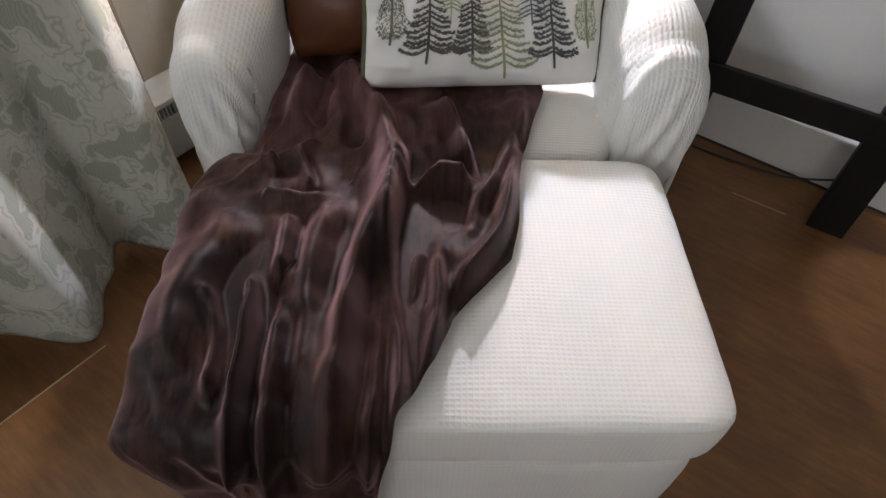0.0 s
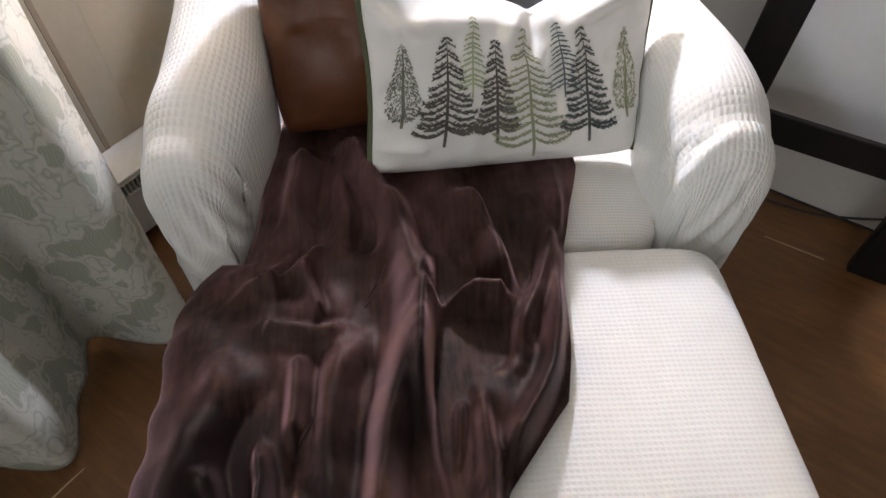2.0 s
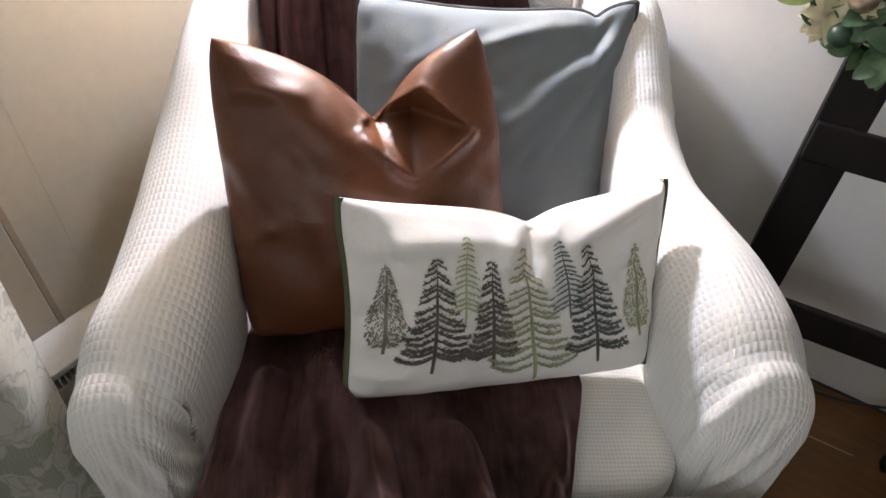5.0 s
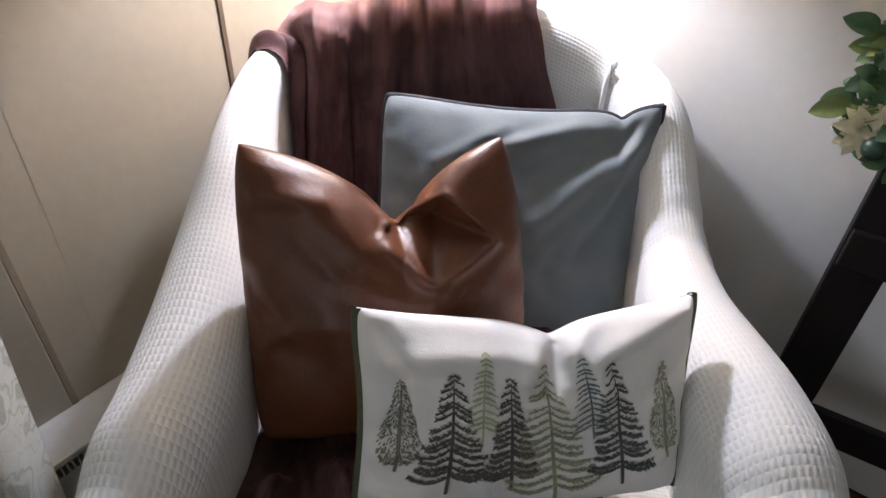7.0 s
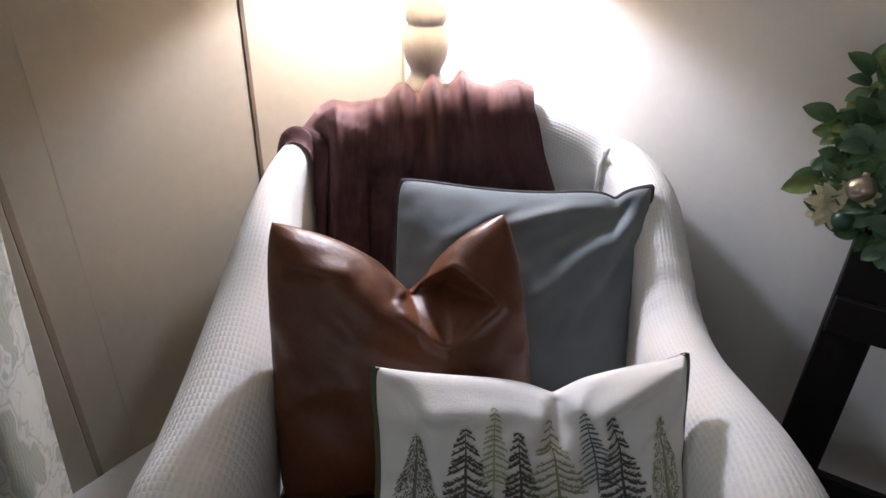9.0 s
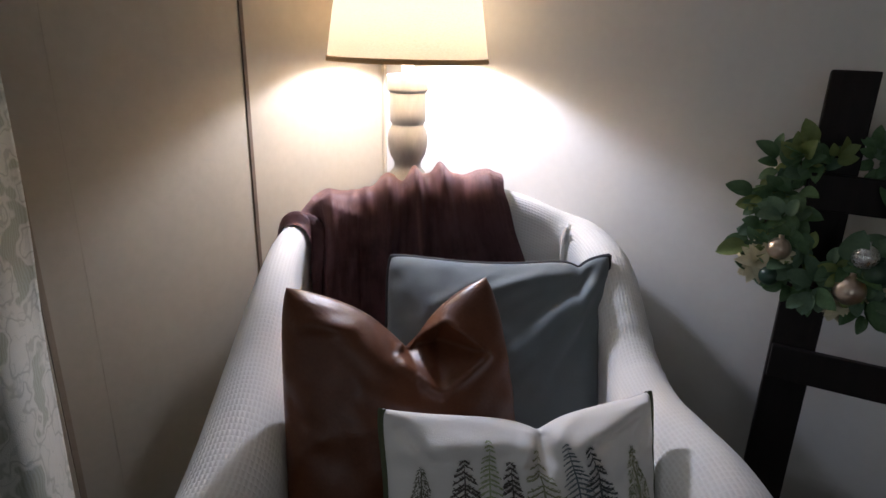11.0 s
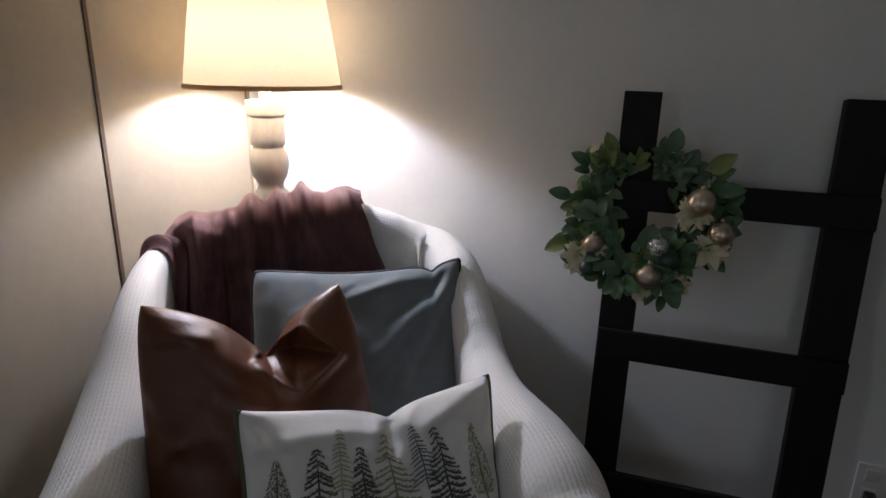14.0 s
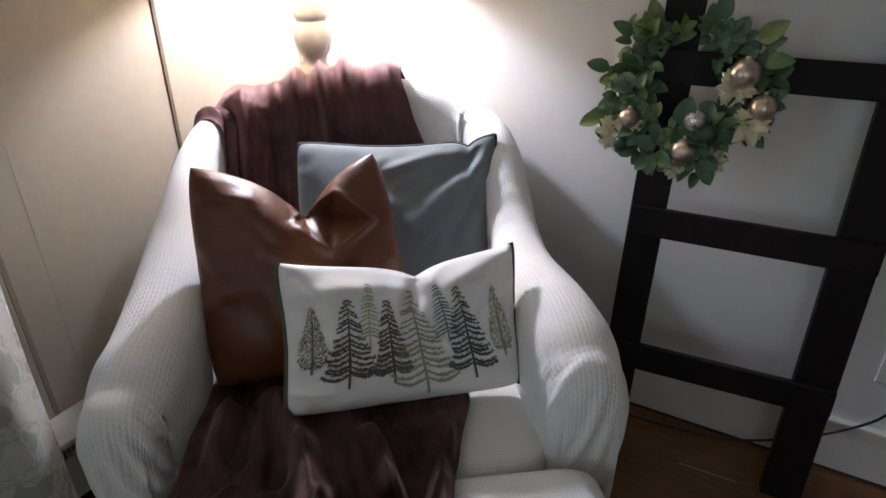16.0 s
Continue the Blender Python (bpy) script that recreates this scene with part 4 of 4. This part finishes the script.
    verts, faces = [], []
    for q in quads:
        ids = []
        for x, y in q:
            X, Y = x / PINE_A, y / PINE_B
            p = pillow_surface(PINE_A, PINE_B, PINE_D, max(-0.97, min(0.97, X)), max(-0.97, min(0.97, Y)), True, PINE)
            ids.append(len(verts))
            verts.append((p[0], p[1], p[2] + 0.0020))
        faces.append(ids)
    mesh = bpy.data.meshes.new("printed_tree")
    mesh.from_pydata(verts, [], faces)
    return put("printed_tree", mesh, INKS[colour], pine)


for top, foot, half, style, colour in (
        ((-0.184, 0.065), (-0.192, -0.066), 0.027, "dense", "moss"), ((-0.118, 0.075), (-0.124, -0.100), 0.062, "fir", "brown"),
        ((-0.077, 0.102), (-0.080, -0.020), 0.029, "chevron", "lime"), ((-0.043, 0.066), (-0.034, -0.100), 0.043, "fir", "brown"),
        ((0.004, 0.082), (0.034, -0.130), 0.074, "fir", "sage"), ((0.056, 0.088), (0.080, -0.030), 0.036, "chevron", "slate"),
        ((0.096, 0.080), (0.137, -0.112), 0.055, "fir", "char"), ((0.177, 0.078), (0.203, -0.074), 0.025, "dense", "sage")):
    printed_tree(top, foot, half, style, colour, int(abs(top[0]) * 1000))


# ---- lamp ----
lamp_ob = thing("floor_lamp", "turned grey-washed wooden lamp with a cream drum shade, lit", "lamp", at=pose(LAMP.x, LAMP.y, 0))
COLUMN = [(0.0, 0.0), (0.10, 0.0), (0.10, 0.02), (0.07, 0.04), (0.034, 0.07), (0.036, 0.3), (0.05, 0.34), (0.036, 0.38), (0.036, 0.80), (0.05, 0.84), (0.036, 0.88), (0.034, 0.93), (0.046, 0.955), (0.056, 0.975), (0.050, 0.993), (0.038, 1.008), (0.035, 1.018), (0.038, 1.030), (0.047, 1.045), (0.0525, 1.068), (0.0535, 1.088), (0.050, 1.108), (0.043, 1.122), (0.0415, 1.127), (0.047, 1.133), (0.048, 1.15), (0.0485, 1.206), (0.047, 1.209), (0.0535, 1.212), (0.0545, 1.218), (0.0545, 1.248), (0.053, 1.252), (0.0, 1.253)]
lathe(COLUMN, M_STONE, "column", lamp_ob, "grey-washed turned column")
lathe([(0.0, 1.245), (0.016, 1.245), (0.016, 1.29), (0.012, 1.312), (0.0, 1.312)], M_TRIM, "socket", lamp_ob, sides=20)
lathe([(0.012, 1.312), (0.020, 1.335), (0.029, 1.375), (0.027, 1.410), (0.012, 1.427), (0.0, 1.430)], M_BULB, "bulb", lamp_ob, "glowing white bulb", sides=24).visible_shadow = False
SHADE = [(0.206, 1.290), (0.158, 1.600)]
lathe(SHADE, M_SHADE, "shade", lamp_ob, "glowing cream cloth shade", sides=64)
lathe([(0.2045, 1.284), (0.2085, 1.284), (0.2075, 1.296), (0.2035, 1.296), (0.2045, 1.284)], M_BAND, "band", lamp_ob, "tan trim band", sides=64)
for a in (0.3, 0.3 + 2.094, 0.3 + 4.189):
    tube([(0.016 * math.cos(a), 0.016 * math.sin(a), 1.335), (0.1 * math.cos(a), 0.1 * math.sin(a), 1.315), (0.2 * math.cos(a), 0.2 * math.sin(a), 1.30)], 0.0018, M_BRASS, "spoke", lamp_ob, sides=6)


# ---- ladder with wreath ----
LAD_O = Vector((0.640, 1.870, 0))
LAD_UP = Vector((0.7155, 2.0035, 1.304)) - LAD_O
lad_x = Vector((math.cos(radians(-25.75)), math.sin(radians(-25.75)), 0))
lad_y = LAD_UP.cross(lad_x).normalized()
lad_x = lad_y.cross(LAD_UP).normalized()
LADDER = Matrix.Translation(LAD_O) @ Matrix((lad_x, lad_y, LAD_UP.normalized())).transposed().to_4x4()
LEN = LAD_UP.length
ladder = thing("blanket_ladder", "dark-stained wooden ladder leaning on the wall", "ladder", at=LADDER)
for x0, x1 in ((0.0, 0.085), (0.457, 0.552)):
    boxed("rail", (x0, 0.0, 0.0), (x1, 0.034, LEN), M_CHARCOAL, ladder, bevel=0.003)
for z in (0.286, 0.6645, 1.037):
    boxed("rung", (0.003, -0.020, z), (0.549, -0.0005, z + 0.074), M_CHARCOAL, ladder, bevel=0.003)


def leaf_mesh(name, length, width, fold=0.25, curl=0.2, pointed=1.0, material=None):
    """An oval leaf: broadest before its middle, drawn to a tip, folded along the midrib and curled."""
    rows = []
    for k in np.linspace(0, 1, 9):
        w = width * math.sin(math.pi * min(1.0, k ** 0.85 * 0.97 + 0.03)) ** (0.62 * pointed)
        w = max(w, 0.0006)
        z = curl * length * (k - k * k * 1.6)
        rows.append([(q * w, length * k, z + abs(q) ** 1.3 * w * fold) for q in (-1.0, -0.55, 0.0, 0.55, 1.0)])
    m = grid(np.array(rows), name=name)
    m.materials.append(material)
    m.polygons.foreach_set("use_smooth", [True] * len(m.polygons))
    return m


wreath = thing("wreath", "green leaf wreath with cream flowers and baubles on the ladder", "wreath", at=LADDER @ pose(0.077, -0.012, 1.026, 0, 0, -4) @ Matrix.Scale(0.89, 4))
RW_R = 0.150
rng = random.Random(5)


def ring_point(a, out=0.0, lift=0.0):
    """A point of the wreath's ring; its top passes behind the rail, its foot hangs before it."""
    y = 0.052 * math.sin(a) - 0.004 - lift
    return Vector(((RW_R + out) * math.cos(a), y - 0.012, (RW_R + out) * math.sin(a)))


tube([ring_point(a) + Vector((0, 0.022 * max(0, math.sin(a)), 0)) for a in np.linspace(0, 2 * math.pi, 60, endpoint=False)], 0.007, M_TWIG, "twig_ring", wreath, closed=True)
LEAVES = [leaf_mesh("leaf", 0.060, 0.0185, 0.35, 0.25, 1.0, M_LEAF), leaf_mesh("leaf", 0.048, 0.0165, 0.3, 0.35, 0.9, M_LEAF), leaf_mesh("leaf", 0.056, 0.0200, 0.25, 0.2, 0.85, M_LEAF_PALE), leaf_mesh("leaf", 0.058, 0.0185, 0.3, 0.25, 1.05, M_LEAF_LIME)]


def leaf_at(kind, p, d, up, size):
    x = d.cross(up).normalized()
    leaf = new("leaf", kind)
    leaf.parent = wreath
    leaf.matrix_local = Matrix.Translation(p) @ Matrix((x, d, x.cross(d))).transposed().to_4x4() @ Matrix.Scale(size, 4)


# sprigs round the ring, each a fan of leaves; none where the rail passes
for i in range(54):
    a = 2 * math.pi * (i + rng.uniform(-0.3, 0.3)) / 54
    gap = abs((a - 1.62 + math.pi) % (2 * math.pi) - math.pi)
    if gap < 0.28:
        continue
    root = ring_point(a, rng.uniform(-0.062, 0.024), rng.uniform(-0.008, 0.022))
    way = a + rng.choice((-1, 1)) * rng.uniform(0.3, 1.25)
    axis = Vector((math.cos(way), -rng.uniform(0.1, 0.7), math.sin(way))).normalized()
    face = Vector((rng.uniform(-0.5, 0.5), -1.0, rng.uniform(-0.1, 0.8))).normalized()
    across = axis.cross(face).normalized()
    hue = rng.choices((0, 1, 2, 3), (5, 4, 4, 2))[0]
    for j in range(7):
        turn = (j - 3) * 0.62 + rng.uniform(-0.2, 0.2)
        d = (axis * math.cos(turn) + across * math.sin(turn) + face * rng.uniform(-0.15, 0.55)).normalized()
        up = (face + across * rng.uniform(-0.6, 0.6) + axis * rng.uniform(-0.3, 0.3)).normalized()
        kind = LEAVES[hue if rng.random() < 0.7 else rng.randrange(3)]
        leaf_at(kind, root + d * 0.006 + axis * 0.012 * (3 - abs(j - 3)) + face * 0.004 * (j % 3), d, up, rng.uniform(0.68, 1.05) * (1.0 if gap > 0.6 else 0.85))
# the few large single leaves that stand out
for a, out, way, hue, size in ((0.72, 0.045, 0.75, 3, 1.25), (3.55, 0.050, 3.6, 3, 1.1), (-1.10, 0.020, -1.0, 0, 1.15), (-1.35, -0.075, 1.35, 2, 1.3), (2.12, 0.030, 1.9, 3, 1.1), (0.45, 0.035, 0.2, 0, 1.1), (1.28, 0.03, 1.45, 2, 1.1), (2.95, 0.045, 2.9, 0, 1.0)):
    leaf_at(LEAVES[hue], ring_point(a, out, 0.045), Vector((math.cos(way), -0.35, math.sin(way))).normalized(), Vector((0.1, -1.0, 0.35)).normalized(), size)
PETAL = leaf_mesh("petal", 0.040, 0.0105, 0.35, 0.5, 1.0, M_PETAL)


def flower(x, y, z, size, tilt, seed):
    r = random.Random(seed)
    c = tube([(x, y + 0.01, z), (x, y - 0.006, z)], [0.006 * size, 0.009 * size], M_PETAL, "flower", wreath, label="cream cloth flower")
    for ring_i, (count, rise) in enumerate(((11, 0.20), (9, 0.55), (6, 1.1))):
        for j in range(count):
            a = 2 * math.pi * (j + 0.5 * ring_i) / count + r.uniform(-0.2, 0.2)
            d = Vector((math.cos(a), -rise + r.uniform(-0.15, 0.15), math.sin(a))).normalized()
            x1 = d.cross(Vector((tilt, -1, 0.2))).normalized()
            o = new("petal", PETAL)
            o.parent = c
            o.matrix_local = Matrix.Translation((x, y, z)) @ Matrix((x1, d, x1.cross(d))).transposed().to_4x4() @ Matrix.Scale(size * r.uniform(0.85, 1.15), 4)


for x, z, s in ((0.120, 0.022, 1.15), (0.165, -0.060, 1.25), (-0.150, -0.115, 1.2), (0.02, -0.175, 1.0), (-0.115, -0.09, 0.9), (0.10, -0.16, 0.9)):
    flower(x, -0.075, z, s, rng.uniform(-0.3, 0.3), int(x * 1000) + 500)


def bauble(x, y, z, r, material, label):
    prof = [(r * math.cos(a), z + r * math.sin(a)) for a in np.linspace(-math.pi / 2, math.pi / 2 - 0.2, 20)]
    prof += [(0.006, z + r * 0.99), (0.006, z + r + 0.006), (0.0, z + r + 0.006)]
    lathe([(max(0.0, a), b) for a, b in prof], material, "bauble", wreath, label, 28, (x, y))


for x, y, z, r, s in ((-0.112, -0.100, -0.075, 0.025, 0), (0.034, -0.105, -0.138, 0.032, 0), (0.046, -0.112, -0.060, 0.026, 1), (0.133, -0.085, 0.054, 0.035, 0), (0.187, -0.080, -0.018, 0.032, 0), (0.076, -0.100, -0.092, 0.029, 2), (-0.120, -0.098, -0.140, 0.022, 2)):
    bauble(x, y, z, r, (M_BAUBLE, M_SILVER, M_GREEN_BALL)[s], ("champagne metallic bauble", "silver crackled bauble", "dark green bauble")[s])


# ---- curtain, heater, outlet ----
def curtain_sheet():
    rows, uvs = [], []
    for z in np.linspace(2.12, 0.012, 150):
        k = 1 - z / 2.12
        open_k = smoothstep(0.45, 1.0, np.array(k))
        row, ur = [], []
        for y in np.linspace(1.09, 2.35, 230):
            yy = y + (0.15 * open_k * (1 - smoothstep(1.09, 1.6, np.array(y))))
            ph = 2 * math.pi * (y - 1.19) / (0.115 + 0.10 * 1)
            fine = math.cos(ph + 0.6 * wobble(y, z * 0.3, 3, 8))
            wide = math.cos(2 * math.pi * (yy - 1.24) / 0.34)
            x = 0.115 + 0.030 * fine * (1 - open_k) + 0.235 * open_k + (0.085 * wide + 0.02 * fine) * open_k
            x += 0.012 * wobble(y, z, 5, 2)
            row.append((x, -yy, z + (0.012 * wobble(y, 0, 6, 3) if z < 0.1 else 0) + 0.012))
            ur.append((y * 1.35, z))
        rows.append(row)
        uvs.append(ur)
    return grid(np.array(rows), uvs, name="curtain")


curtain = put("curtain", curtain_sheet(), M_CURTAIN)
curtain.matrix_world = WALLS
tagged(curtain, "off-white curtain with a grey-green leaf print, touching the floor", "curtain")
thicken(curtain, 0.0015)
rod = tube([(0.115, -1.05, 2.13), (0.115, -3.3, 2.13)], 0.011, M_CHARCOAL, "curtain_rod")
rod.matrix_world = WALLS
tagged(rod, "dark metal curtain rod above the window", "curtain rod")

heater = thing("baseboard_heater", "white enamel baseboard heater with dark slots", "heater", at=WALLS)
bm = bmesh.new()
box(bm, (0.0, -3.4, 0.03), (0.105, -0.62, 0.165), 0.006)
part("body", bm, M_HEATER, heater)
boxed("top_cover", (0.0, -3.4, 0.205), (0.118, -0.62, 0.222), M_HEATER, heater)
boxed("back_plate", (0.0, -3.4, 0.165), (0.05, -0.62, 0.205), M_DARK, heater, "dark inside of the heater", bevel=0)
for i in range(120):
    y = -0.63 - i * 0.0115
    boxed("fin", (0.05, y - 0.0028, 0.163), (0.108, y, 0.207), M_HEATER, heater, bevel=0)

outlet = thing("outlet", "white wall outlet with a black plug", "outlet", at=WALLS)
boxed("plate", (1.832, -0.007, 0.315), (1.902, 0.0, 0.43), M_TRIM, outlet, bevel=0.003)
for z in (0.345, 0.40):
    boxed("socket", (1.851, -0.009, z - 0.016), (1.883, -0.006, z + 0.016), M_HEATER, outlet, bevel=0.002)
plug = thing("power_cord", "thin black power cord plugged into the outlet", "cord", at=WALLS)
boxed("plug", (1.856, -0.040, 0.332), (1.880, -0.009, 0.356), M_CORD, plug, bevel=0.004)
tube(curve_through([(1.868, -0.038, 0.340), (1.875, -0.050, 0.26), (1.80, -0.045, 0.165), (1.68, -0.04, 0.072), (1.56, -0.05, 0.02), (1.45, -0.06, 0.006), (1.2, -0.08, 0.005), (0.8, -0.06, 0.005)], 60), 0.0035, M_CORD, "cord", plug, sides=8)

# worn joints in the floor
for a, b, w in (((0.873, 1.778), (1.006, 1.706), 0.003), ((-0.95, 0.67), (-0.68, 1.09), 0.003)):
    d = (Vector((*b, 0)) - Vector((*a, 0)))
    s = boxed("floor_seam", (0, -w / 2, -0.002), (d.length, w / 2, 0.0012), M_SCRATCH, bevel=0)
    s.matrix_world = Matrix.Translation((*a, 0)) @ Matrix.Rotation(math.atan2(d.y, d.x), 4, "Z")
    tagged(s, "pale worn joint between floor boards", "floor", kind="structure")
